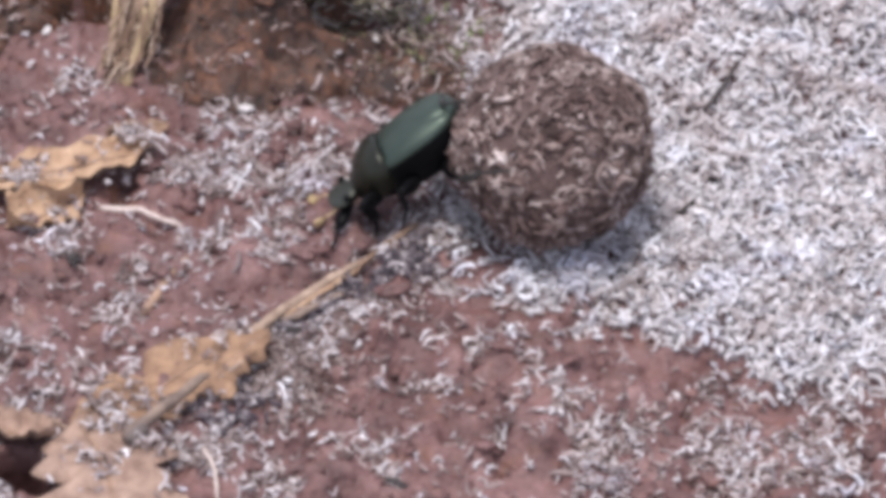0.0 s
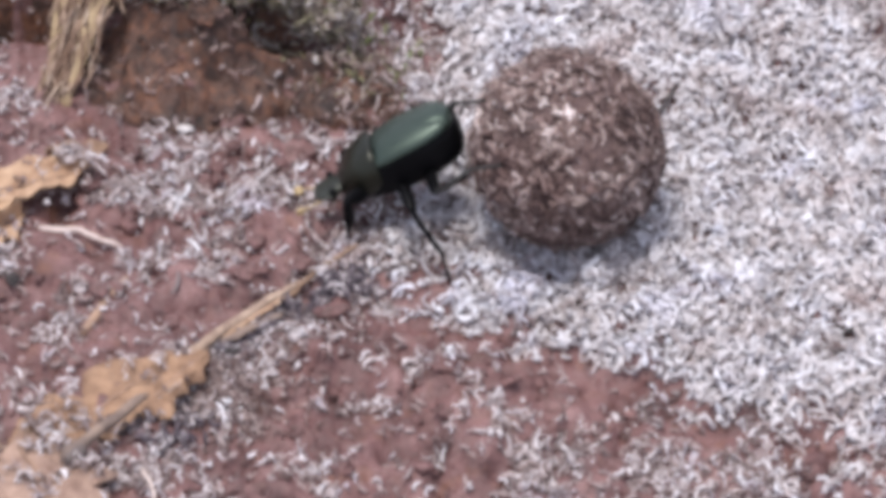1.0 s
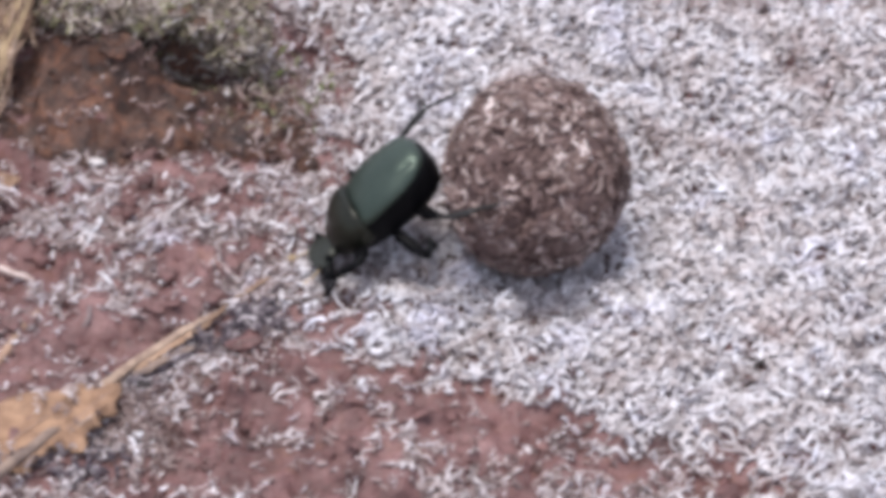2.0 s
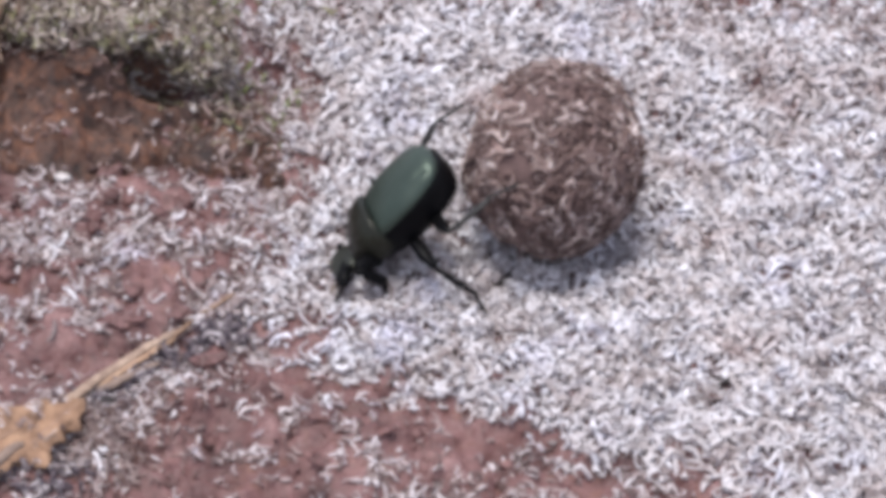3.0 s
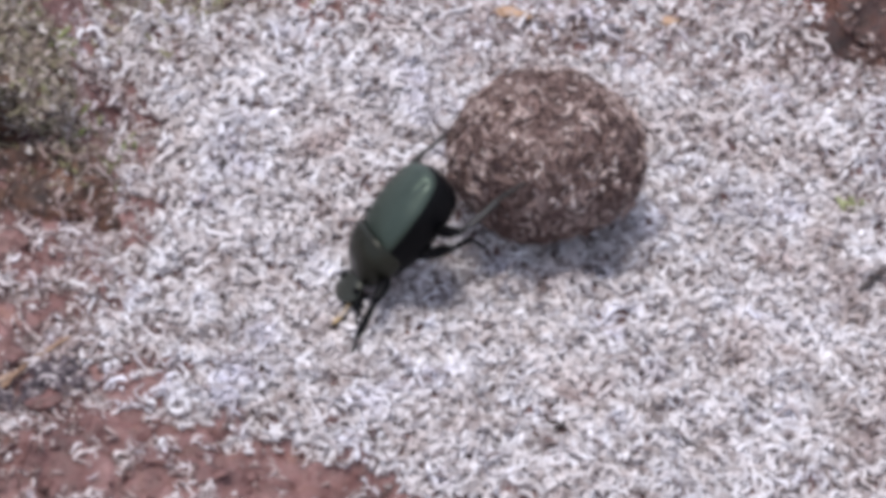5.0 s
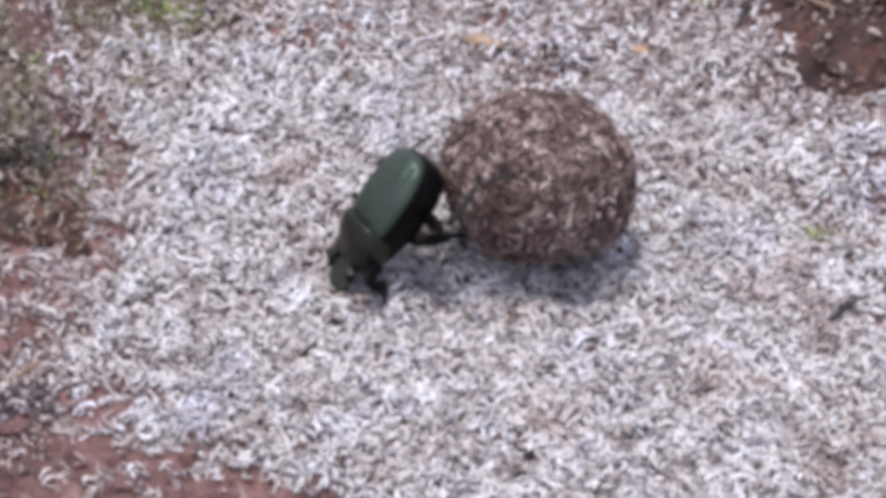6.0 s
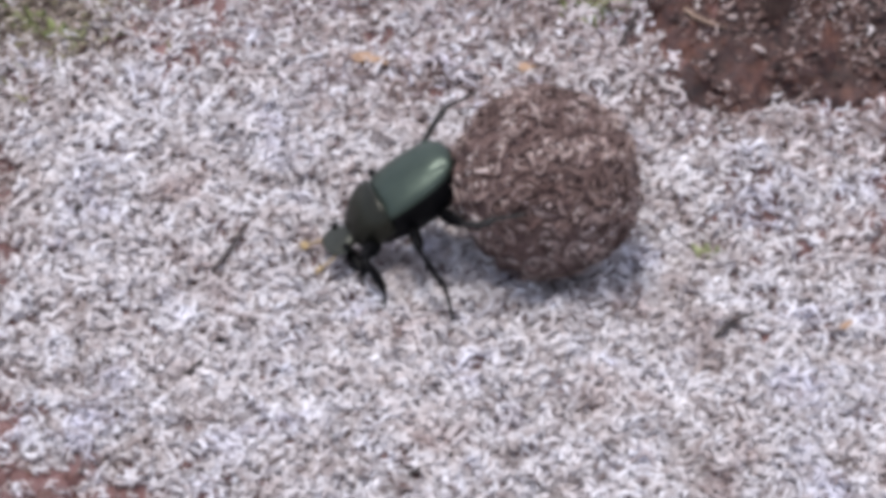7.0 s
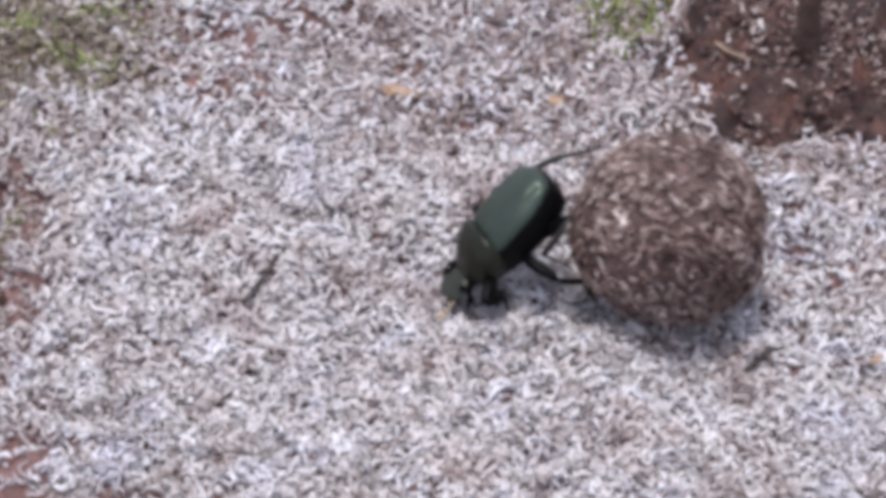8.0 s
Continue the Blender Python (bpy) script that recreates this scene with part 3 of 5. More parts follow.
def build_beetle():
    beetle = tagged(new("dung_beetle"), "dark metallic green dung beetle pushing its ball backwards", "beetle")
    full = [i * 6.2832 / 28 for i in range(28)]
    belly = smooth_stations([(-10.50, 0.85, 0.80, 1.00, 0.20), (-10.22, 2.26, 1.40, 2.60, 0.40), (-9.17, 3.67, 1.90, 4.00, 0.50), (-5.73, 4.75, 1.90, 5.00, 0.40), (-0.95, 4.84, 1.60, 5.10, 0.10), (2.39, 4.23, 1.40, 4.50, -0.30), (5.54, 3.20, 1.20, 3.20, -0.90), (6.88, 1.88, 0.90, 1.70, -1.30)], 26)
    part("underbody", loft(belly, full, flat=(0.66, 0.75)), BLACK_SHELL, beetle, "black underside")
    wing = smooth_stations([(-10.03, 1.41, 0.70, 0.20, 1.70), (-9.74, 2.44, 1.10, 0.20, 1.80), (-8.88, 3.67, 1.60, 0.25, 1.85), (-7.45, 4.46, 1.90, 0.30, 1.80), (-4.97, 4.98, 2.10, 0.30, 1.55), (-1.91, 5.08, 2.10, 0.30, 1.20), (0.38, 4.84, 1.90, 0.30, 0.85), (1.53, 4.46, 1.60, 0.30, 0.70)], 40)
    for name, sgn in (("wing_case", -1), ("wing_case", 1)):
        arc = [sgn * (0.001 + 1.70 * i / 38) for i in range(39)]
        bm = loft(wing, arc, 0.05, False, flat=(0.92, 0.90))
        # the dent before the hind hump
        for v in bm.verts:
            u, w = (abs(v.co.x) * 1000 - 2.8) / 0.5, (v.co.y * 1000 + 7.8) / 1.0
            v.co.z -= 0.00026 * math.exp(-u * u - w * w)
            u, w = (abs(v.co.x) * 1000 - 3.6) / 0.6, (v.co.y * 1000 + 8.2) / 1.3
            v.co.z += 0.00012 * math.exp(-u * u - w * w)
        part(name, bm, GREEN_SHELL, beetle)
    collar = smooth_stations([(1.43, 3.95, 2.40, 3.20, 0.10), (1.55, 4.46, 2.95, 3.60, 0.10), (1.81, 4.65, 3.15, 3.80, 0.10), (2.39, 4.75, 3.20, 3.90, 0.00), (4.01, 4.61, 3.00, 3.90, -0.35), (5.54, 3.85, 2.40, 3.30, -0.80), (6.68, 2.91, 1.60, 2.20, -1.20), (7.35, 2.16, 0.90, 1.20, -1.40)], 30)
    part("thorax_shield", loft(collar, full, flat=(0.80, 0.80)), OLIVE_SHELL, beetle)
    hd = smooth_stations([(6.30, 1.60, 1.00, 0.90, -1.50), (7.54, 2.07, 0.90, 0.80, -1.60), (8.59, 3.01, 0.80, 0.60, -1.65), (9.93, 2.91, 0.55, 0.50, -1.60), (10.89, 2.07, 0.30, 0.30, -1.50), (11.27, 0.94, 0.15, 0.15, -1.45)], 18)
    head = part("head", loft(hd, full), HEAD_SHELL, beetle, "shovel-shaped dark green head")
    for sgn in (-1, 1):
        bm = bmesh.new()
        bmesh.ops.create_icosphere(bm, subdivisions=3, radius=0.00055, matrix=Matrix.Translation((sgn * 0.0025, 0.0086, -0.0011)))
        part("eye", bm, BLACK_SHELL, head)
        bm = tube([(sgn * 1.8, 9.8, -2.0), (sgn * 2.6, 11.6, -1.9), (sgn * 2.9, 13.0, -1.8)], [0.14, 0.11, 0.1], 6)
        for k in (-1, 0, 1):
            tube([(sgn * 2.9, 12.8, -1.8 + 0.2 * k), (sgn * (3.1 + 0.2 * k), 13.5, -1.8 + 0.32 * k), (sgn * 3.2, 14.1, -1.8 + 0.28 * k)], [0.16, 0.34, 0.14], 7, 0.6, bm)
        part("antenna", bm, AMBER, head, "amber yellow clubbed antenna")
    legs = {}
    for side, sgn in (("left", -1), ("right", 1)):
        for pair, (fe, ti, ta) in LEG.items():
            fat = {"front": 1.2, "middle": 1.2, "hind": 1.0}[pair]
            femur = part("femur", tube([(0, 0, 0), (0, fe * 0.2, 0.1), (0, fe * 0.55, 0.15), (0, fe * 0.9, 0.05), (0, fe, 0)], [fat * 0.6, fat * 0.95, fat, fat * 0.65, fat * 0.45], 10, 0.75), BLACK_SHELL, beetle)
            if pair == "front":
                bm = tube([(0, 0, 0), (0, ti * 0.3, 0), (0, ti * 0.7, 0), (0, ti, 0)], [0.55, 0.80, 0.98, 0.70], 8, 0.65)
                for k in range(3):
                    y = ti * (0.5 + 0.22 * k)
                    tube([(0, y, 0.3), (0, y + 0.35, 0.85), (0, y + 0.7, 1.15)], [0.36, 0.25, 0.06], 6, 0.6, bm)
            else:
                bow = 0.5 if pair == "hind" else 0.35
                bm = tube([(0, 0, 0), (0, ti * 0.25, bow * 0.7), (0, ti * 0.55, bow), (0, ti * 0.85, bow * 0.6), (0, ti, 0)], [0.42, 0.48, 0.55, 0.56, 0.38], 8, 0.8)
                for k in range(4):
                    y = ti * (0.35 + 0.17 * k)
                    tube([(0, y, -0.2 + bow * 0.6), (0, y + 0.45, -0.75 + bow * 0.6)], [0.12, 0.03], 5, 1, bm)
                tube([(0, ti * 0.97, 0.1), (0, ti + 1.0, -0.5)], [0.14, 0.03], 5, 1, bm)
            # hind tibia and tarsus are a paler grey than the other legs
            skin = GREY_SHELL if pair == "hind" else BLACK_SHELL
            tibia = part("tibia", bm, skin, beetle)
            bm = bmesh.new()
            seg = 5
            for k in range(seg):
                a, b = ta * k / seg, ta * (k + 0.92) / seg
                tube([(0, a, 0), (0, (a + b) / 2, 0.02), (0, b, 0)], [0.22, 0.33 - 0.02 * k, 0.25], 6, 1, bm)
            tube([(0, ta * 0.97, 0), (0.12, ta + 0.3, -0.1), (0.18, ta + 0.5, -0.3)], [0.08, 0.06, 0.02], 5, 1, bm)
            tarsus = part("tarsus", bm, skin, beetle)
            legs[side, pair] = (femur, tibia, tarsus)
    return beetle, legs


def stance(x, y, z, yaw, pitch, roll):
    return Matrix.Translation((x, y, z)) @ pose(0, 0, 0, 0, 0, yaw) @ pose(0, 0, 0, pitch) @ pose(0, 0, 0, 0, roll)


def limb(a, b, hint):
    """The pose of a limb that reaches from a towards b, its upper side to hint."""
    d = (b - a).normalized()
    u = (hint - d * hint.dot(d)).normalized()
    r = d.cross(u)
    return Matrix(((r.x, d.x, u.x, a.x), (r.y, d.y, u.y, a.y), (r.z, d.z, u.z, a.z), (0, 0, 0, 1)))


# ---- litter ----
def at(x, y, up=0.0):
    """A place on the ground, from millimetres to metres."""
    return Vector((x, y, float(height(np.float64(x), np.float64(y))) + up)) * 0.001


def leaf_mesh(length, width, curl, seed, lobes=0.55):
    """A dry leaf along +y: a thin curled sheet with a midrib and a ragged rim (millimetres)."""
    bm = bmesh.new()
    nu, nv = 26, 12
    sheets = []
    for under in (0, 1):
        rows = []
        for i in range(nu + 1):
            u = i / nu
            half = width / 2 * (math.sin(math.pi * min(max(u, 0.015), 0.985)) ** 0.55) * (1 + lobes * noise.noise(Vector((u * 7, seed, 0))) + 0.5 * lobes * noise.noise(Vector((u * 23, seed, 4))))
            row = []
            for j in range(nv + 1):
                v = 2 * j / nv - 1
                x = v * half * (1 + lobes * 0.8 * noise.noise(Vector((u * 8, seed + 5, (v > 0) * 3.0)))) + 0.12 * width * noise.noise(Vector((u * 3, seed, 8)))
                z = curl * (v * v) * width * 0.35 - curl * 0.9 * math.sin(u * 3.1) + 0.7 * noise.noise(Vector((u * 4, v * 1.5, seed + 3.0))) * width * 0.12
                z += 0.55 * noise.noise(Vector((u * 11, v * 3, seed))) - 0.25 * math.exp(-(v * 9) ** 2)
                if under:
                    z -= 0.16
                row.append(bm.verts.new((x * 0.001, (u - 0.5) * length * 0.001, z * 0.001)))
            rows.append(row)
        sheets.append(rows)
    top, low = sheets
    for i in range(nu):
        for j in range(nv):
            bm.faces.new((top[i][j], top[i][j + 1], top[i + 1][j + 1], top[i + 1][j]))
            bm.faces.new((low[i][j], low[i + 1][j], low[i + 1][j + 1], low[i][j + 1]))
        for j in (0, nv):
            bm.faces.new((top[i][j], top[i + 1][j], low[i + 1][j], low[i][j]))
    for i in (0, nu):
        for j in range(nv):
            bm.faces.new((top[i][j], low[i][j], low[i][j + 1], top[i][j + 1]))
    return bm


def lay_leaf(name, a, b, width, curl, seed, mat, label, up=0.3, roll=0.0):
    """A leaf that lies from a to b."""
    (ax, ay), (bx, by) = a, b
    length = math.hypot(bx - ax, by - ay)
    p, q = at(ax, ay, up), at(bx, by, up)
    ob = part(name, leaf_mesh(length, width, curl, seed), mat)
    ob.matrix_basis = limb((p + q) / 2, q, Vector((0, 0, 1))) @ pose(0, 0, 0, 0, roll)
    rib = [(0.12 * width * noise.noise(Vector((u * 3, seed, 8))), (u - 0.5) * length * 1.04, -0.9 * curl * math.sin(u * 3.1) + 0.084 * width * noise.noise(Vector((u * 4, 0, seed + 3.0))) - 0.1 + 0.55 * noise.noise(Vector((u * 11, 0, seed))))
           for u in [i / 20 for i in range(21)]]
    part("midrib", tube(rib, [0.34 - 0.012 * i for i in range(21)], 6), TAN, ob, "brown leaf rib")
    return tagged(ob, label, "leaf")


def blade_mesh(p, q, width, seed):
    """A broad dry grass blade from p to q, folded along its middle, thin and uneven (millimetres)."""
    bm = bmesh.new()
    d = q - p
    across = d.cross(Vector((0, -0.6, 0.8))).normalized()
    face = across.cross(d).normalized()
    if face.y > 0:
        face = -face
    sheets = []
    for under in (0.0, 0.22):
        rows = []
        for i in range(25):
            u = i / 24
            w = width / 2 * (0.35 + 0.65 * min(1.0, 3 * u + 0.15)) * (1 + 0.25 * noise.noise(Vector((u * 6, seed, 1))))
            mid = p + d * u + across * 0.7 * noise.noise(Vector((u * 3, seed, 5))) + face * (1.1 * math.sin(3.0 * u) - under)
            row = []
            for j in range(9):
                v = j / 4 - 1
                row.append(bm.verts.new((mid + across * v * w - face * (0.28 * w * abs(v) + 0.3 * noise.noise(Vector((u * 9, v * 2, seed))))) * 0.001))
            rows.append(row)
        sheets.append(rows)
    top, low = sheets
    for i in range(24):
        for j in range(8):
            bm.faces.new((top[i][j], top[i][j + 1], top[i + 1][j + 1], top[i + 1][j]))
            bm.faces.new((low[i][j], low[i + 1][j], low[i + 1][j + 1], low[i][j + 1]))
        for j in (0, 8):
            bm.faces.new((top[i][j], top[i + 1][j], low[i + 1][j], low[i][j]))
    for i in (0, 24):
        for j in range(8):
            bm.faces.new((top[i][j], low[i][j], low[i][j + 1], top[i][j + 1]))
    return bm


def lay_twig(name, points, radius, mat, label, category="twig", up=0.5, seed=1.0, flat=1.0):
    """A knotty twig over points on the ground."""
    pts = []
    for i in range(len(points) - 1):
        for k in range(6):
            f = k / 6
            pts.append([points[i][c] * (1 - f) + points[i + 1][c] * f for c in (0, 1)])
    pts.append(list(points[-1]))
    line, radii = [], []
    first = at(*pts[0])
    n = len(pts)
    for i, (x, y) in enumerate(pts):
        p = (at(x, y, up) - first) * 1000
        p.z = 0.25 * p.z + 0.75 * (up + (at(*pts[-1]) - first).z * 1000 * i / (n - 1))
        w = noise.noise(Vector((i * 0.45, seed, 2)))
        line.append((p.x + 0.5 * radius * w, p.y + 0.5 * radius * noise.noise(Vector((i * 0.4, seed, 9))), p.z + 0.3 * radius * w))
        end = 0.55 if i in (0, n - 1) else 1.0
        radii.append(radius * end * (1 - 0.35 * i / n) * (1 + 0.25 * noise.noise(Vector((i * 0.8, seed, 5)))))
    ob = part(name, tube(line, radii, 9, flat), mat)
    ob.location = first
    return tagged(ob, label, category)


def lump_mesh(rx, ry, rz, seed, rough=0.25, detail=3):
    bm = bmesh.new()
    bmesh.ops.create_icosphere(bm, subdivisions=detail, radius=1.0)
    for v in bm.verts:
        p = v.co.normalized()
        k = 1 + rough * noise.noise(p * 1.7 + Vector((seed, 0, 0))) + rough * 0.5 * noise.noise(p * 4.5 + Vector((0, seed, 0))) + rough * 0.22 * noise.noise(p * 11 + Vector((0, 0, seed)))
        v.co = Vector((p.x * rx, p.y * ry, p.z * rz)) * k * 0.001
    return bm


def lump(name, x, y, up, rx, ry, rz, seed, mat, label, category, turn=0.0, rough=0.25, detail=3, group=""):
    ob = part(name, lump_mesh(rx, ry, rz, seed, rough, detail), mat)
    ob.matrix_basis = Matrix.Translation(at(x, y, up)) @ pose(0, 0, 0, 0, 0, turn)
    return tagged(ob, label, category, group)


def blades(name, x, y, length, width, mat, lean, label, category, z=None):
    """Upright thin blades at those places (millimetres)."""
    n = len(x)
    nor = np.stack([rng.normal(size=n) * 0.5, -np.ones(n), rng.normal(size=n) * 0.4], -1)
    nor /= np.linalg.norm(nor, axis=1, keepdims=True)
    al = np.stack([rng.normal(size=n) * lean, rng.normal(size=n) * lean - 0.15, np.ones(n)], -1)
    al -= nor * (al * nor).sum(1, keepdims=True)
    al /= np.linalg.norm(al, axis=1, keepdims=True)
    z = height(x, y) if z is None else z
    base = np.stack([x, y, z], -1) * 0.001 + al * (length * 0.00045)[:, None]
    ob = fibre_mesh(name, base, nor, al, length * 0.001, width * 0.001, rng.normal(size=n) * 1.0, np.zeros(n), mat)
    return tagged(ob, label, category, kind="stuff")


def bank_mesh(x0, x1, y0, y1, bare):
    """A rough skin of broken soil over a bank's slope; it dips under the clay where the slope is not bare (millimetres)."""
    xs, ys = np.arange(x0, x1, 0.42), np.arange(y0, y1, 0.42)
    gx, gy = np.meshgrid(xs, ys)
    b = bare(gx, gy)
    rough = 0.9 * soft_noise(gx, gy, 4.2, 51) + 0.8 * np.abs(soft_noise(gx, gy, 2.3, 52)) + 0.5 * soft_noise(gx, gy, 1.1, 53)
    z = height(gx, gy) + 0.6 * b + rough * b - 2.2 * (1 - b)
    n, m = len(xs), len(ys)
    i = (np.arange(m - 1)[:, None] * n + np.arange(n - 1)[None]).reshape(-1)
    return gx, gy, z, np.stack([i, i + 1, i + 1 + n, i + n], -1)


def moss_cushion(x, y, z, rx, ry, rz, seed, n):
    """A cushion of moss: a soft lump of matted soil under many curled strands."""
    ob = part("moss_cushion", lump_mesh(rx * 0.84, ry * 0.84, rz * 0.8, seed, 0.6, 4), SOIL)
    n = int(n * 1.5)
    ob.location = Vector((x, y, z)) * 0.001
    nor = rng.normal(size=(n, 3))
    nor /= np.linalg.norm(nor, axis=1, keepdims=True)
    k = np.array([1 + 0.35 * noise.noise(Vector(p) * 1.7 + Vector((seed, 0, 0))) + 0.17 * noise.noise(Vector(p) * 4.5 + Vector((0, seed, 0))) for p in nor])
    base = nor * (rx, ry, rz) * (k * (0.80 + 0.34 * rng.random(n)))[:, None]
    nt = nor + 0.7 * rng.normal(size=(n, 3))
    nt /= np.linalg.norm(nt, axis=1, keepdims=True)
    al = np.cross(nt, rng.normal(size=(n, 3)))
    al /= np.linalg.norm(al, axis=1, keepdims=True)
    f = fibre_mesh("moss_mat", base * 0.001, nt, al, rng.lognormal(0.62, 0.35, n) * 0.001, rng.uniform(0.28, 0.62, n) * 0.001, rng.normal(size=n) * 1.9, np.zeros(n), MOSS)
    f.parent = ob
    tagged(f, "curled beige and olive moss strands", kind="stuff")
    return tagged(ob, "beige-grey moss cushion overhanging the earth bank", "moss", "moss on the bank")


def build_banks():
    banks = (("rusty brown broken earth bank under moss", SOIL, -80, 8, 30, 88, bare_left, 3.0, 900), ("red-brown broken earth bank with chaff on it", RED_SOIL, 94, 148, 60, 114, bare_right, 9.0, 1500))
    for label, mat, x0, x1, y0, y1, bare, seed, flecks in banks:
        gx, gy, z, quads = bank_mesh(x0, x1, y0, y1, bare)
        ob = tagged(mesh_of("earth_bank", np.stack([gx, gy, z], -1).reshape(-1, 3) * 0.001, quads, mat), label, "earth bank")
        made = 0
        while made < 60:
            a, b = random.uniform(x0 + 4, x1 - 4), random.uniform(y0 + 2, y0 + 34)
            if bare(np.float64(a), np.float64(b)) < 0.8:
                continue
            r = random.uniform(0.4, 1.2)
            c = part("clod", lump_mesh(r * random.uniform(1.0, 1.6), r, r * 0.75, seed + made, 0.9, 3 if r > 0.8 else 2), mat, ob)
            c.matrix_basis = Matrix.Translation(at(a, b, 0.9)) @ pose(0, 0, 0, 0, 0, 50 * made)
            made += 1
        x, y = rng.uniform(x0, x1, flecks * 4), rng.uniform(y0, y1, flecks * 4)
        keep = rng.random(len(x)) < bare(x, y) * ease(0.35 + soft_noise(x, y, 4, 54))
        x, y = x[keep][:flecks], y[keep][:flecks]
        m = len(x)
        f = strew("bank_chaff", x, y, 0.9 + rng.random(m) * 1.5, rng.lognormal(0.25, 0.45, m), rng.uniform(0.25, 0.75, m), DULL, 0.5, 1.8)
        tagged(f, "dull chaff flecks caught on the earth bank", "chaff", kind="stuff")
    n = 16000
    x, y = rng.uniform(-72, -3, n), rng.uniform(46, 104, n)
    keep = (rng.random(n) < 0.95 * ease((bank_left(x, y) - 0.7) / 0.2) * ease((soft_noise(x, y, 12, 31) + 0.75) / 0.6) * ease((x + 37) / 8 + 0.12) * ease((-5 - x + 4 * soft_noise(x, y, 6, 33)) / 7))
    x, y = x[keep], y[keep]
    m = len(x)
    tagged(strew("moss", x, y, 0.6 + rng.random(m) * 3.0, rng.lognormal(0.66, 0.4, m), rng.uniform(0.25, 0.6, m), MOSS, 0.9, 1.8), "beige-grey moss and dead grass on the bank", "moss", kind="stuff")
    for k, (x, y, z, rx, ry, rz, n) in enumerate([(-28, 52.0, 10.8, 7, 5.0, 2.4, 1000), (-18.6, 51.6, 11.2, 7, 5.4, 2.5, 1300), (-10.4, 49.6, 9.8, 5.5, 4.8, 2.6, 1000), (-7.6, 46.8, 7.4, 3.6, 3.8, 2.6, 700), (-12, 55, 10.0, 6, 5, 3.0, 900)]):
        moss_cushion(x, y, z, rx, ry, rz, 3.7 * k, n)
    n = 380
    x, y = rng.normal(-5, 3.6, n), rng.normal(44, 4, n)
    tagged(strew("moss_fringe", x, y, rng.random(n) * 1.6, rng.lognormal(0.6, 0.35, n), rng.uniform(0.25, 0.5, n), MOSS, 0.8, 1.8), "thin olive moss at the bank's end", "moss", kind="stuff")
    n = 2600
    x, y = rng.normal(8, 8, n), rng.normal(91, 9, n)
    tagged(strew("moss_fringe", x, y, rng.random(n) * 1.6, rng.lognormal(0.6, 0.35, n), rng.uniform(0.25, 0.6, n), MOSS, 0.8, 1.8), "brown-grey dead moss among grass tufts", "moss", kind="stuff")


def build_crumbs():
    n = 4500
    x, y = rng.uniform(-64, 90, n), rng.uniform(-58, 60, n)
    keep = rng.random(n) < ease((0.5 - cover(x, y)) / 0.3) * ease(0.4 + soft_noise(x, y, 7, 41))
    x, y = x[keep], y[keep]
    n = len(x)
    corner = np.array([(a, b, c) for a in (-1, 1) for b in (-1, 1) for c in (-1, 1)], float)
    size = rng.lognormal(-1.1, 0.45, n)
    v = corner[None] * (1 + 0.45 * rng.normal(size=(n, 8, 3))) * size[:, None, None] * (0.75, 0.75, 0.5)
    yaw = rng.random(n) * 6.28
    c, si = np.cos(yaw)[:, None], np.sin(yaw)[:, None]
    v = np.stack([v[..., 0] * c - v[..., 1] * si, v[..., 0] * si + v[..., 1] * c, v[..., 2]], -1)
    v = (v + np.stack([x, y, height(x, y) + 0.1 * size], -1)[:, None]) * 0.001
    quads = np.array([(0, 1, 3, 2), (4, 6, 7, 5), (0, 4, 5, 1), (2, 3, 7, 6), (0, 2, 6, 4), (1, 5, 7, 3)])
    ob = mesh_of("clay_crumbs", v.reshape(-1, 3), (quads[None] + (np.arange(n) * 8)[:, None, None]).reshape(-1, 4), CLAY)
    tagged(ob, "loose red-brown clay crumbs on the ground", "crumbs", kind="stuff")


def build_clods():
    """Single clods of clay that stand out of the bare ground."""
    made = 0
    while made < 90:
        x, y = random.uniform(-60, 60), random.uniform(-52, 34)
        if cover(np.float64(x), np.float64(y)) > 0.3:
            continue
        r = random.uniform(0.6, 1.7)
        lump("clay_clod", x, y, 0.15, r * random.uniform(1.0, 1.7), r, r * 0.55, 2.3 * made, CLAY, "small red-brown clod of clay on bare ground", "clod", 37 * made, 0.75, 3, "clay clods")
        made += 1


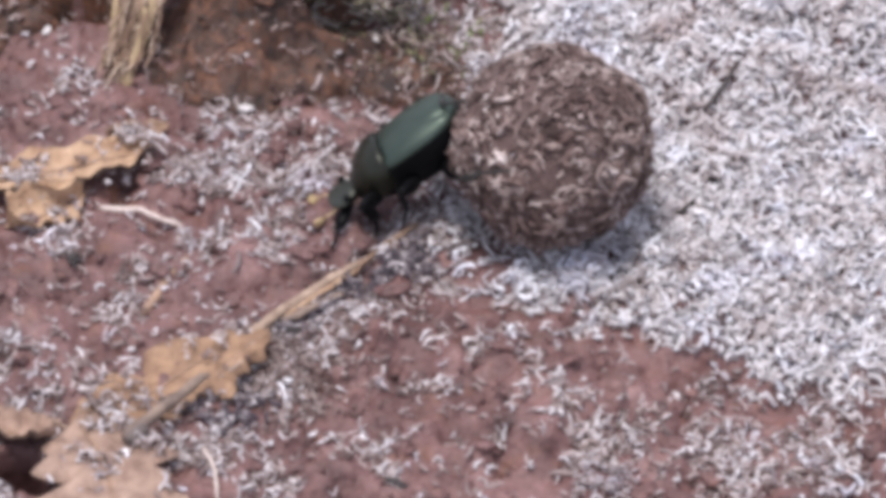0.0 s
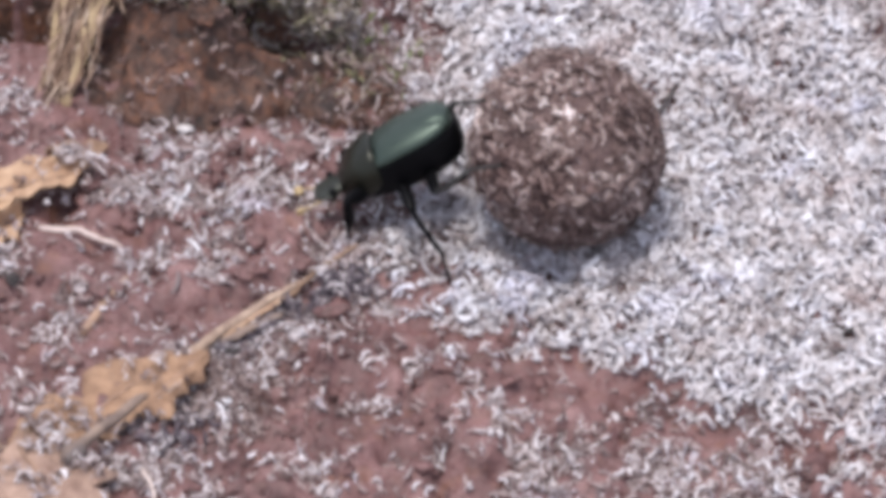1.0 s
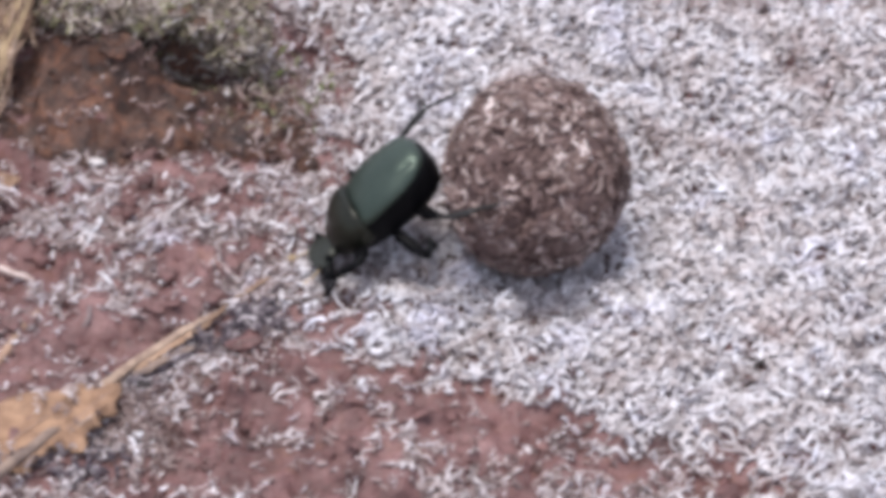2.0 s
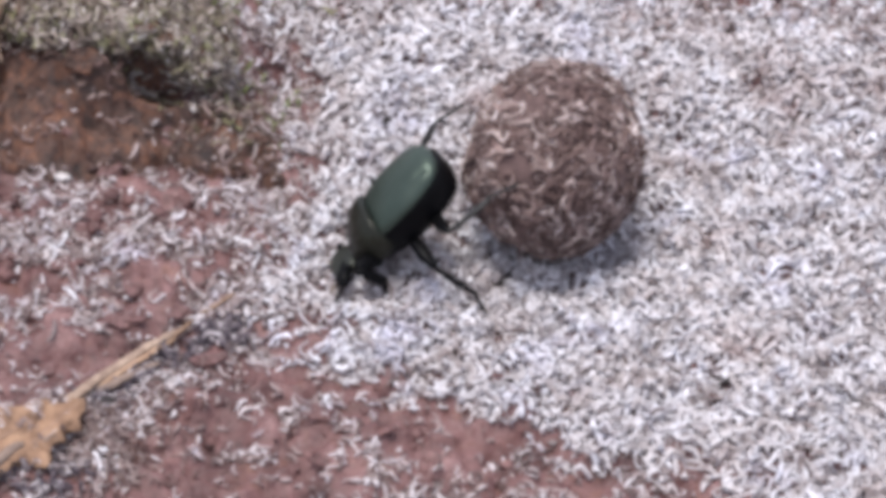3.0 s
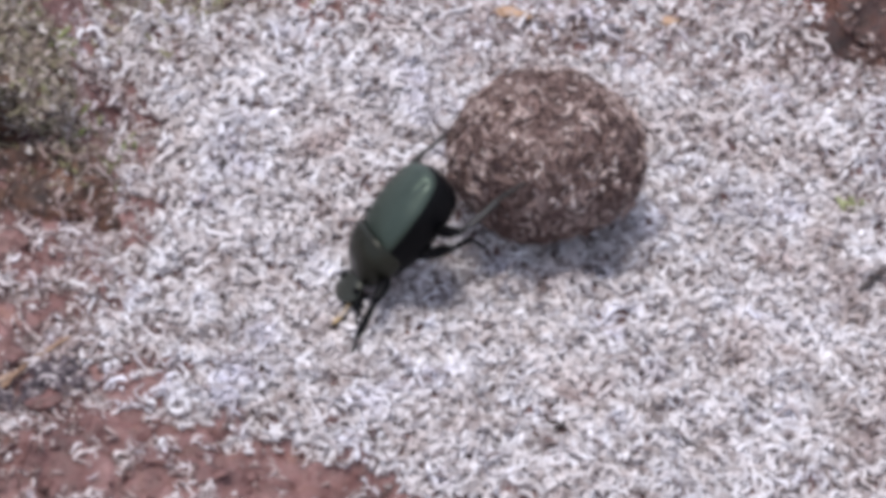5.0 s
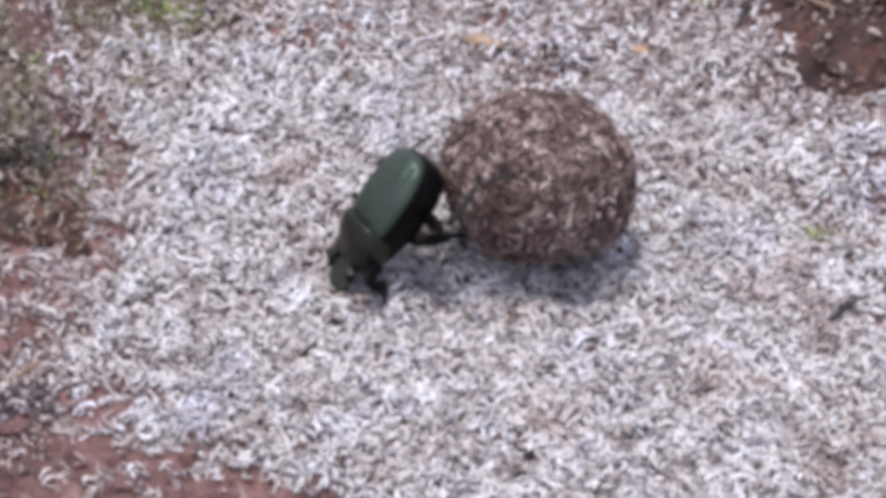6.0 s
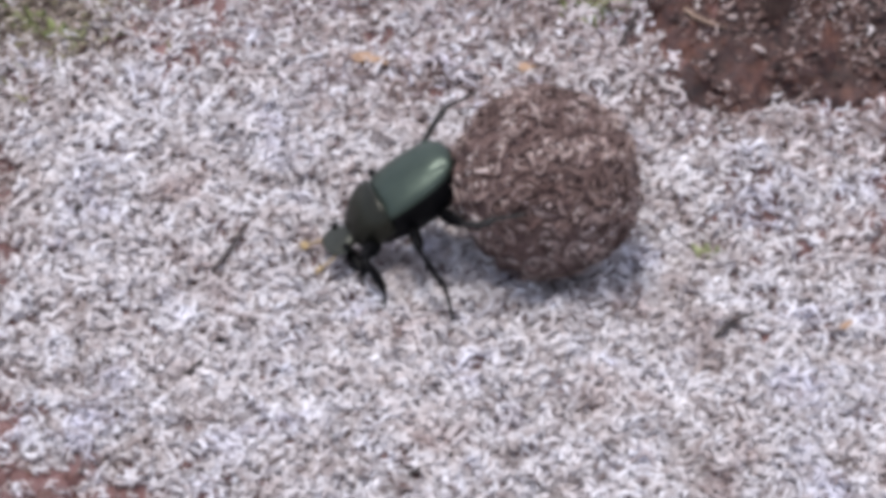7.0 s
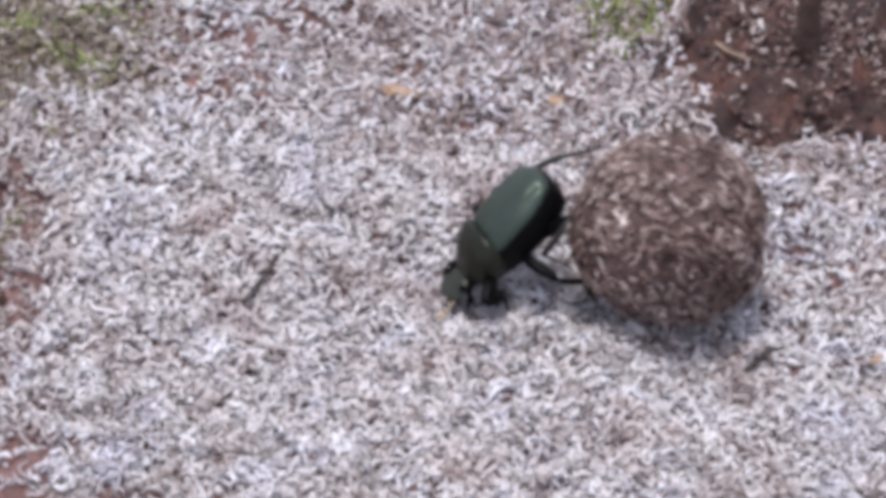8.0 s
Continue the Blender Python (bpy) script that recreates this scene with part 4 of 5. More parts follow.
def build_litter():
    lay_leaf("dry_leaf", (-61.8, 11.3), (-39.5, 20.2), 8.2, 0.4, 1.0, DRY_LEAF, "orange-tan dry leaf lying curled on the clay", 1.2)
    lay_leaf("dry_leaf", (-58.0, 4.6), (-48.2, 12.1), 7.0, 1.1, 2.3, DRY_LEAF, "pale orange curled scrap of dry leaf", 0.7, 12)
    lay_leaf("dry_leaf", (-47.5, -34.6), (-23.0, -18.8), 12.5, -0.15, 3.1, BROWN_LEAF, "orange-brown rotting leaf pressed to the clay", 2.9)
    lay_leaf("dry_leaf", (-29.4, -27.6), (-22.6, -20.2), 5.0, -0.3, 7.7, BROWN_LEAF, "torn orange piece of rotting leaf", 3.1, 10)
    lay_leaf("dry_leaf", (-45.6, -34.0), (-38.6, -64.0), 18.0, -0.12, 4.2, PINK_LEAF, "faded pinkish dry leaf sprinkled with chaff", 3.2)
    lay_leaf("dry_leaf", (-58.6, -35.4), (-48.9, -37.0), 6.5, 0.9, 5.5, PINK_LEAF, "tan leaf scrap bent over a hole", 2.6, -15)
    lay_leaf("dry_leaf", (-45.7, 24.2), (-37.4, 26.6), 3.6, 0.6, 6.1, STRAW, "small brown leaf scrap", 0.9)
    # a dead grass plant leans on the bank: two broad folded blades and loose strands
    foot, tip = Vector((-43.4, 35.6, 0.6)), Vector((-35.0, 56.0, 18.0))
    clump = part("dead_grass", tube([foot - Vector((0, 0, 2)), foot, foot + Vector((0.5, 1.2, 1.2))], [0.9, 1.0, 0.5], 8), DRY_BLADE)
    tagged(clump, "ochre dead grass with broad dry blades leaning on the earth bank", "dead grass")
    for k, (off, top, wide) in enumerate((((0.0, 0.0), (0.0, 0.0), 2.6), ((-2.6, 2.4), (-4.6, -1.0), 4.6), ((-0.8, 1.0), (-1.6, 2.2), 3.2))):
        p, q = foot + Vector((off[0], off[1], 0.4 * k)), tip + Vector((top[0], top[1], -1.5 * k))
        part("blade", blade_mesh(p, q, wide, 1.9 * k + 0.7), DRY_BLADE, clump)
    n = 400
    u = rng.random(n)
    f0, t0 = np.array(foot) + (-1.2, 0.6, 0.8), np.array(tip) + (-2.0, -1.0, -0.6)
    base = f0 + (t0 - f0) * u[:, None] + rng.normal(size=(n, 3)) * (2.0, 0.8, 0.6) * (0.6 + 0.9 * u)[:, None]
    al = (t0 - f0) / np.linalg.norm(t0 - f0) + rng.normal(size=(n, 3)) * 0.22
    al /= np.linalg.norm(al, axis=1, keepdims=True)
    nor = np.array((-0.2, -0.8, 0.6)) + rng.normal(size=(n, 3)) * 0.35
    nor -= al * (al * nor).sum(1, keepdims=True)
    nor /= np.linalg.norm(nor, axis=1, keepdims=True)
    tuft = fibre_mesh("strands", base * 0.001, nor, al, rng.uniform(2, 6, n) * 0.001, rng.uniform(0.2, 0.5, n) * 0.001, rng.normal(size=n) * 0.7, np.zeros(n), WITHERED)
    tuft.parent = clump
    tagged(tuft, "loose withered strands", kind="stuff")
    for k, (pts, r, mat) in enumerate((([(-26.2, -18.9), (-18.1, -9.2), (-10.8, -2.0)], 0.46, PALE_STRAW), ([(-24.0, -15.6), (-18.6, -9.0), (-14.6, -4.4)], 0.28, STRAW), ([(-21.0, -13.6), (-16.4, -8.8), (-11.0, -3.2)], 0.34, ORANGE), ([(-20.9, -16.2), (-15.9, -11.2), (-13.2, -8.2)], 0.40, STICK))):
        lay_twig("splinter", pts, r, mat, "frayed strand of split bark on the clay", "splinter", 0.8 + 0.12 * k, 1.0 + 3.1 * k, 1.8)["group"] = "strands of split bark"
    lay_twig("splinter", [(-11.6, -3.4), (-7.4, 0.2), (-3.2, 2.9)], 0.4, STRAW, "thin orange straw beside the splinter", "splinter", 1.1, 4.0)
    stick = lay_twig("twig", [(-40.3, -41.5), (-35.6, -35.7), (-30.2, -29.2)], 0.95, STICK, "brown broken stick across a dry leaf, grey at its end", up=4.6, seed=3.0)
    end = stick.data.vertices[0].co.copy()
    grip = Vector((4.7, 5.8, 0.0)).normalized()
    tip = [end + Vector((0.3, 0.0, 0.0)) * 0.001 + grip * 0.001 * d for d in (-0.5, 0.2, 1.2, 2.6)]
    part("broken_end", tube([tuple(p * 1000) for p in tip], [0.62, 0.94, 1.0, 0.9], 9), BARK, stick, "dark grey rotten stick end")
    lay_twig("splinter", [(-39.3, -11.8), (-36.4, -6.1), (-33.8, -1.4)], 0.7, TAN, "small tan wood splinter on bare clay", "splinter", 0.7, 5.0)
    lay_twig("straw", [(-50.0, -35.4), (-45.6, -38.1), (-41.7, -43.5), (-38.6, -49.8)], 0.3, PALE_STRAW, "thin pale stem across a leaf", "straw", 3.2, 6.0)
    lay_twig("straw", [(-30.5, -40.2), (-28.8, -44.5), (-28.4, -49.8)], 0.3, CREAM_STRAW, "bent pale stem in the chaff", "straw", 1.0, 8.0)
    lay_twig("straw", [(-46.1, 8.9), (-40.4, 8.0), (-34.6, 4.4)], 0.5, CREAM_STRAW, "pale flattened straw on the clay", "straw", 0.8, 7.0)
    for k, pts in enumerate(([(31.7, 7.6), (35.1, 10.9), (39.0, 16.5)], [(35.6, 27.4), (38.4, 33.0), (40.8, 37.6)], [(60.3, -12.7), (63.4, -11.3), (66.6, -8.9)], [(95.7, 80.3), (97.4, 85.0), (99.5, 89.8)], [(103.3, 14.5), (106.3, 17.0), (109.1, 18.4)])):
        lay_twig("twig", pts, 0.42, CRUMB, "small dark twig bit in pale chaff", up=1.3, seed=10.0 + k)["group"] = "dark twig bits"
    # dark lumps at (-49, -2) and (-5.8, -45.1) stand in for shaded pits
    for k, (x, y, r) in enumerate([(45.7, 73.2, 1.3), (32.5, 73.0, 1.1), (17.3, 43.7, 1.1), (22.0, 64.4, 1.0), (13.3, 69.5, 0.8), (116.0, -10.2, 1.0), (112.3, 0.6, 1.2), (-49.0, -2.0, 1.2), (-5.8, -45.1, 1.6), (-19.8, -18.8, 1.0), (32.1, 95.8, 1.0), (-31.0, -28.6, 1.3)]):
        lump("dirt_crumb", x, y, 0.6, r * 0.9, r * 0.65, r * 0.5, 3.3 * k, CRUMB, "dark dirt crumb among the chaff", "crumb", 40 * k, 0.8, 3, "dark crumbs")
    for k, (x, y, r) in enumerate([(-27.0, 30.1, 1.5), (-22.2, 61.1, 4.6), (-55.0, 45.9, 1.2), (-9.3, 41.4, 1.0), (65.4, 51.9, 2.2), (94.6, 76.1, 1.5)]):
        lump("pale_chip", x, y, 0.7 if r < 4 else 3.0, r * 0.75, r * 0.4, r * 0.22, 5.1 * k + 1, STONE if r < 4 else CREAM_STRAW, "pale chip lying on the ground" if r < 4 else "broad cream flake of stone lying on moss", "chip", 35 * k, 0.6, 3, "pale chips")
    for k, (x, y, r) in enumerate([(59.4, 76.1, 2.6), (82.1, 79.2, 2.2), (122.0, 17.4, 1.6)]):
        lump("orange_chip", x, y, 1.2, r * 0.9, r * 0.4, r * 0.2, 6.1 * k + 2, ORANGE, "orange leaf chip among the chaff", "chip", -12 + 25 * k, 0.7, 3, "orange chips")


def build_straw_bits():
    """Single pale bits of straw that lie apart on the clay."""
    shapes = []
    for k in range(14):
        n, turn, ln = 6, random.uniform(-2.2, 2.2), random.uniform(1.8, 3.6)
        x, y, line = 0.0, 0.0, []
        for i in range(n):
            line.append((x, y, 0.12 * math.sin(i * 0.63)))
            a = turn * (i / n - 0.5)
            x, y = x + ln / n * math.cos(a), y + ln / n * math.sin(a)
        w = random.uniform(0.11, 0.22)
        ob = part("straw_bit", tube(line, [w * 0.6, w, w * 1.1, w, w, w * 0.5], 6, 1.5), FLECK)
        shapes.append(tagged(ob, "loose pale bit of straw on bare clay", "straw bit", "loose straw bits"))
    made = 0
    while made < 230:
        x, y = random.uniform(-58, 42), random.uniform(-48, 32)
        if cover(np.float64(x), np.float64(y)) > 0.35:
            continue
        m = Matrix.Translation(at(x, y, 0.2)) @ pose(0, 0, 0, random.uniform(-12, 12), random.uniform(-12, 12), random.uniform(0, 360))
        if made < len(shapes):
            shapes[made].matrix_basis = m
        else:
            copy_thing(shapes[made % len(shapes)], m)
        made += 1


def build_green():
    for k, (cx, cy, spread, n) in enumerate([(-8.0, 56.0, 2.6, 44), (-13.0, 60.0, 3.0, 40), (1.5, 48.0, 2.5, 10), (-1.5, 45.0, 2.5, 8), (5.3, 91.5, 1.8, 45), (10.5, 86.7, 1.6, 37), (15.3, 82.2, 1.5, 37), (16.9, 98.5, 2.1, 45), (92.2, 97.0, 2.5, 67), (96.6, 99.8, 3.0, 90), (94.5, 94.2, 2.3, 45), (105.3, 34.7, 0.8, 10)]):
        x, y = rng.normal(cx, spread, n), rng.normal(cy, spread, n)
        blades("grass_tuft", x, y, rng.lognormal(0.8, 0.3, n), rng.uniform(0.4, 1.0, n), GRASS, 0.9, "small fresh green grass tuft in dry litter", "grass")
    bow = part("straw", tube([(0, 0, 0), (1.6, -1.6, -0.3), (3.6, -2.6, -0.6), (6, -3.4, -0.9)], [0.2, 0.28, 0.28, 0.2], 8), PALE_STRAW)
    bow.location = at(105.1, 83.2, 2.2)
    tagged(bow, "curved yellow straw on the red bank", "straw")
    weed = part("dry_weed", tube([(0, 0, -4), (0.3, 0, 2), (-0.2, 0.4, 7), (0.4, 0.8, 13), (0.2, 1.2, 19)], [2.3, 1.9, 1.7, 1.8, 1.5], 12), BARK_RED)
    weed.location = at(118.0, 80.6, 0.5)
    tagged(weed, "thick dark dead weed rising from the red bank", "weed")
    for k, (x, y, r) in enumerate([(112.0, 80.7, 1.1), (112.3, 78.4, 0.9), (110.5, 71.1, 1.3), (126.1, 81.4, 1.3), (122.7, 81.7, 0.9), (109.1, 76.9, 0.8)]):
        lump("bank_pebble", x, y, 1.5, r * 0.75, r * 0.42, r * 0.4, 4.7 * k, DULL_STONE, "small dull pebble on the red bank", "pebble", 50 * k, 0.6, 3, "pebbles on the bank")


build_ground()
build_banks()
build_crumbs()
build_clods()
build_litter()
build_green()
build_chaff()
build_straw_bits()
BALL = build_ball()
BEETLE, LEGS = build_beetle()

BALL_WAY = [
    (0.0, 0.0146, 0.0056, 0.0129),
    (0.5, 0.0185, 0.0090, 0.0125),
    (1.0, 0.0244, 0.0099, 0.0127),
    (1.5, 0.0259, 0.0097, 0.0129),
    (2.0, 0.0319, 0.0103, 0.0133),
    (2.2, 0.0301, 0.0089, 0.0133),
    (3.3, 0.0418, 0.0209, 0.0135),
    (3.5, 0.0421, 0.0219, 0.0135),
    (4.0, 0.0482, 0.0244, 0.0132),
    (4.5, 0.0572, 0.0245, 0.0124),
    (5.0, 0.0610, 0.0292, 0.0127),
    (5.2, 0.0620, 0.0295, 0.0128),
    (6.3, 0.0668, 0.0315, 0.0131),
    (6.5, 0.0725, 0.0336, 0.0134),
    (7.0, 0.0809, 0.0328, 0.0135),
    (7.5, 0.0829, 0.0305, 0.0135),
    (8.0, 0.0934, 0.0301, 0.0134),
]
BODY_WAY = [
    (0.0, -0.0062, 0.0083, 0.0099, 104, -27, 11),
    (0.3, -0.0050, 0.0065, 0.0100, 107, -31, 15),
    (0.5, -0.0044, 0.0053, 0.0099, 105, -28, 12),
    (0.8, -0.0029, 0.0072, 0.0099, 108, -22, 13),
    (1.0, 0.0007, 0.0125, 0.0099, 99, -21, 13),
    (1.2, 0.0009, 0.0131, 0.0099, 98, -21, 12),
    (1.5, 0.0026, 0.0094, 0.0100, 104, -26, 10),
    (1.8, 0.0073, 0.0088, 0.0099, 102, -33, 5),
    (2.0, 0.0099, 0.0089, 0.0099, 108, -36, 4),
    (2.2, 0.0084, 0.0071, 0.0100, 102, -37, 3),
    (3.3, 0.0202, 0.0112, 0.0100, 112, -41, 7),
    (3.5, 0.0215, 0.0112, 0.0100, 120, -40, 11),
    (3.8, 0.0252, 0.0122, 0.0101, 119, -47, 16),
    (4.0, 0.0277, 0.0132, 0.0100, 116, -48, 12),
    (4.2, 0.0319, 0.0131, 0.0100, 111, -38, 9),
    (4.5, 0.0341, 0.0150, 0.0100, 108, -37, 8),
    (4.8, 0.0366, 0.0142, 0.0100, 113, -38, 12),
    (5.0, 0.0392, 0.0156, 0.0101, 117, -41, 14),
    (5.2, 0.0396, 0.0166, 0.0100, 115, -38, 13),
    (6.3, 0.0460, 0.0267, 0.0101, 120, -44, 12),
    (6.5, 0.0510, 0.0275, 0.0101, 113, -41, 9),
    (6.9, 0.0595, 0.0324, 0.0101, 106, -29, 7),
    (7.0, 0.0599, 0.0330, 0.0101, 108, -26, 4),
    (7.5, 0.0627, 0.0314, 0.0102, 118, -44, 8),
    (8.0, 0.0702, 0.0333, 0.0101, 114, -39, 10),
]
# where the feet stand: front and middle ones on the ground or lifted for a step, hind ones on the ball
LEFT_FRONT = [(0.0, -0.0089, 0.0021, 0.0005), (0.3, -0.0087, 0.0022, 0.0005), (0.5, -0.0078, 0.0013, 0.0005), (0.8, -0.0085, 0.0011, 0.0005), (1.0, -0.0049, 0.0048, 0.0005), (1.2, -0.0050, 0.0038, 0.0005), (1.5, -0.0049, -0.0037, 0.0005), (1.8, 0.0033, -0.0001, 0.0005), (2.0, 0.0045, 0.0011, 0.0005), (2.2, 0.0067, 0.0019, 0.0005), (3.3, 0.0218, 0.0042, 0.0005), (3.5, 0.0257, 0.0035, 0.0005), (3.8, 0.0265, 0.0039, 0.0005), (4.0, 0.0266, 0.0039, 0.0005), (4.2, 0.0267, 0.0038, 0.0005), (4.5, 0.0348, 0.0075, 0.0005), (4.8, 0.0348, 0.0037, 0.0005), (5.0, 0.0341, 0.0012, 0.0004), (5.2, 0.0342, 0.0041, 0.0005), (6.3, 0.0482, 0.0209, 0.0005), (6.5, 0.0492, 0.0187, 0.0005), (6.9, 0.0494, 0.0193, 0.0005), (7.0, 0.0590, 0.0209, 0.0005), (7.5, 0.0650, 0.0237, 0.0005), (8.0, 0.0720, 0.0284, 0.0005)]
RIGHT_FRONT = [(0.0, -0.0148, -0.0007, 0.0005), (0.3, -0.0148, -0.0004, 0.0005), (0.5, -0.0105, 0.0043, 0.0005), (0.8, -0.0080, 0.0081, 0.0005), (1.0, -0.0066, 0.0138, 0.0005), (1.2, -0.0071, 0.0145, 0.0005), (1.5, -0.0069, 0.0018, 0.0000), (1.8, 0.0031, -0.0073, 0.0005), (2.0, 0.0041, 0.0004, 0.0005), (2.2, 0.0036, 0.0013, 0.0005), (3.3, 0.0129, -0.0001, 0.0005), (3.5, 0.0196, 0.0081, 0.0005), (3.8, 0.0241, 0.0089, 0.0005), (4.0, 0.0250, 0.0095, 0.0005), (4.2, 0.0327, 0.0090, 0.0005), (4.5, 0.0304, 0.0056, 0.0005), (4.8, 0.0304, 0.0052, 0.0005), (5.0, 0.0349, 0.0072, 0.0005), (5.2, 0.0333, 0.0082, 0.0005), (6.3, 0.0428, 0.0220, 0.0005), (6.5, 0.0480, 0.0220, 0.0005), (6.9, 0.0552, 0.0320, 0.0005), (7.0, 0.0561, 0.0243, 0.0005), (7.5, 0.0626, 0.0297, 0.0005), (8.0, 0.0666, 0.0285, 0.0005)]
LEFT_MIDDLE = [(0.0, -0.0054, 0.0030, 0.0005), (0.3, 0.0015, 0.0108, 0.0005), (0.5, 0.0033, 0.0084, 0.0005), (0.8, 0.0081, -0.0039, 0.0005), (1.0, 0.0091, -0.0034, 0.0005), (1.2, 0.0089, -0.0033, 0.0005), (1.5, 0.0093, -0.0039, 0.0005), (1.8, 0.0100, 0.0011, 0.0005), (2.0, 0.0200, 0.0093, 0.0005), (2.2, 0.0201, -0.0027, 0.0005), (3.3, 0.0352, 0.0006, 0.0005), (3.5, 0.0364, 0.0008, 0.0005), (3.8, 0.0324, 0.0066, 0.0005), (4.0, 0.0346, 0.0081, 0.0005), (4.2, 0.0412, 0.0131, 0.0005), (4.5, 0.0454, 0.0008, 0.0005), (4.8, 0.0434, 0.0015, 0.0005), (5.0, 0.0526, 0.0227, 0.0019), (5.2, 0.0525, 0.0084, 0.0005), (6.3, 0.0617, 0.0331, 0.0036), (6.5, 0.0613, 0.0335, 0.0005), (6.9, 0.0681, 0.0201, 0.0005), (7.0, 0.0681, 0.0190, 0.0005), (7.5, 0.0726, 0.0341, 0.0005), (8.0, 0.0844, 0.0306, 0.0005)]
RIGHT_MIDDLE = [(0.0, -0.0024, 0.0166, 0.0005), (0.3, -0.0010, 0.0147, 0.0005), (0.5, -0.0006, 0.0135, 0.0005), (0.8, 0.0002, 0.0153, 0.0005), (1.0, 0.0048, 0.0204, 0.0005), (1.2, 0.0051, 0.0210, 0.0005), (1.5, 0.0062, 0.0178, 0.0005), (1.8, 0.0112, 0.0175, 0.0005), (2.0, 0.0130, 0.0178, 0.0005), (2.2, 0.0124, 0.0158, 0.0005), (3.3, 0.0232, 0.0201, 0.0005), (3.5, 0.0239, 0.0200, 0.0005), (3.8, 0.0285, 0.0210, 0.0005), (4.0, 0.0310, 0.0221, 0.0005), (4.2, 0.0352, 0.0219, 0.0005), (4.5, 0.0378, 0.0236, 0.0005), (4.8, 0.0400, 0.0228, 0.0005), (5.0, 0.0424, 0.0243, 0.0005), (5.2, 0.0428, 0.0252, 0.0005), (6.3, 0.0487, 0.0356, 0.0005), (6.5, 0.0542, 0.0363, 0.0005), (6.9, 0.0629, 0.0410, 0.0005), (7.0, 0.0627, 0.0418, 0.0005), (7.5, 0.0652, 0.0404, 0.0005), (8.0, 0.0733, 0.0420, 0.0005)]
LEFT_HIND = [(0.0, 0.0089, -0.0054, 0.0179), (0.3, 0.0099, -0.0037, 0.0143), (0.5, 0.0130, -0.0023, 0.0170), (0.8, 0.0157, -0.0007, 0.0186), (1.0, 0.0156, 0.0009, 0.0172), (1.2, 0.0182, -0.0000, 0.0187), (1.5, 0.0209, -0.0016, 0.0182), (1.8, 0.0254, -0.0023, 0.0162), (2.0, 0.0283, -0.0015, 0.0185), (2.2, 0.0272, -0.0036, 0.0171), (3.3, 0.0363, 0.0096, 0.0181), (3.5, 0.0373, 0.0105, 0.0186), (3.8, 0.0396, 0.0119, 0.0161), (4.0, 0.0435, 0.0133, 0.0075), (4.2, 0.0487, 0.0116, 0.0110), (4.5, 0.0506, 0.0129, 0.0130), (4.8, 0.0547, 0.0150, 0.0144), (5.0, 0.0572, 0.0173, 0.0175), (5.2, 0.0576, 0.0183, 0.0187), (6.3, 0.0620, 0.0208, 0.0195), (6.5, 0.0663, 0.0219, 0.0156), (6.9, 0.0743, 0.0211, 0.0173), (7.0, 0.0776, 0.0205, 0.0177), (7.5, 0.0737, 0.0214, 0.0169), (8.0, 0.0803, 0.0279, 0.0083)]
RIGHT_HIND = [(0.0, 0.0033, 0.0065, 0.0200), (0.3, 0.0048, 0.0059, 0.0180), (0.5, 0.0046, 0.0145, 0.0119), (0.8, 0.0082, 0.0168, 0.0117), (1.0, 0.0136, 0.0103, 0.0206), (1.2, 0.0130, 0.0212, 0.0110), (1.5, 0.0141, 0.0196, 0.0133), (1.8, 0.0180, 0.0201, 0.0155), (2.0, 0.0219, 0.0223, 0.0180), (2.2, 0.0225, 0.0205, 0.0190), (3.3, 0.0284, 0.0243, 0.0170), (3.5, 0.0285, 0.0247, 0.0162), (3.8, 0.0321, 0.0271, 0.0171), (4.0, 0.0354, 0.0274, 0.0161), (4.2, 0.0446, 0.0261, 0.0241), (4.5, 0.0429, 0.0280, 0.0155), (4.8, 0.0462, 0.0311, 0.0162), (5.0, 0.0474, 0.0316, 0.0143), (5.2, 0.0476, 0.0310, 0.0133), (6.3, 0.0531, 0.0383, 0.0160), (6.5, 0.0599, 0.0409, 0.0189), (6.9, 0.0703, 0.0449, 0.0175), (7.0, 0.0717, 0.0465, 0.0185), (7.5, 0.0709, 0.0430, 0.0164), (8.0, 0.0844, 0.0443, 0.0165)]


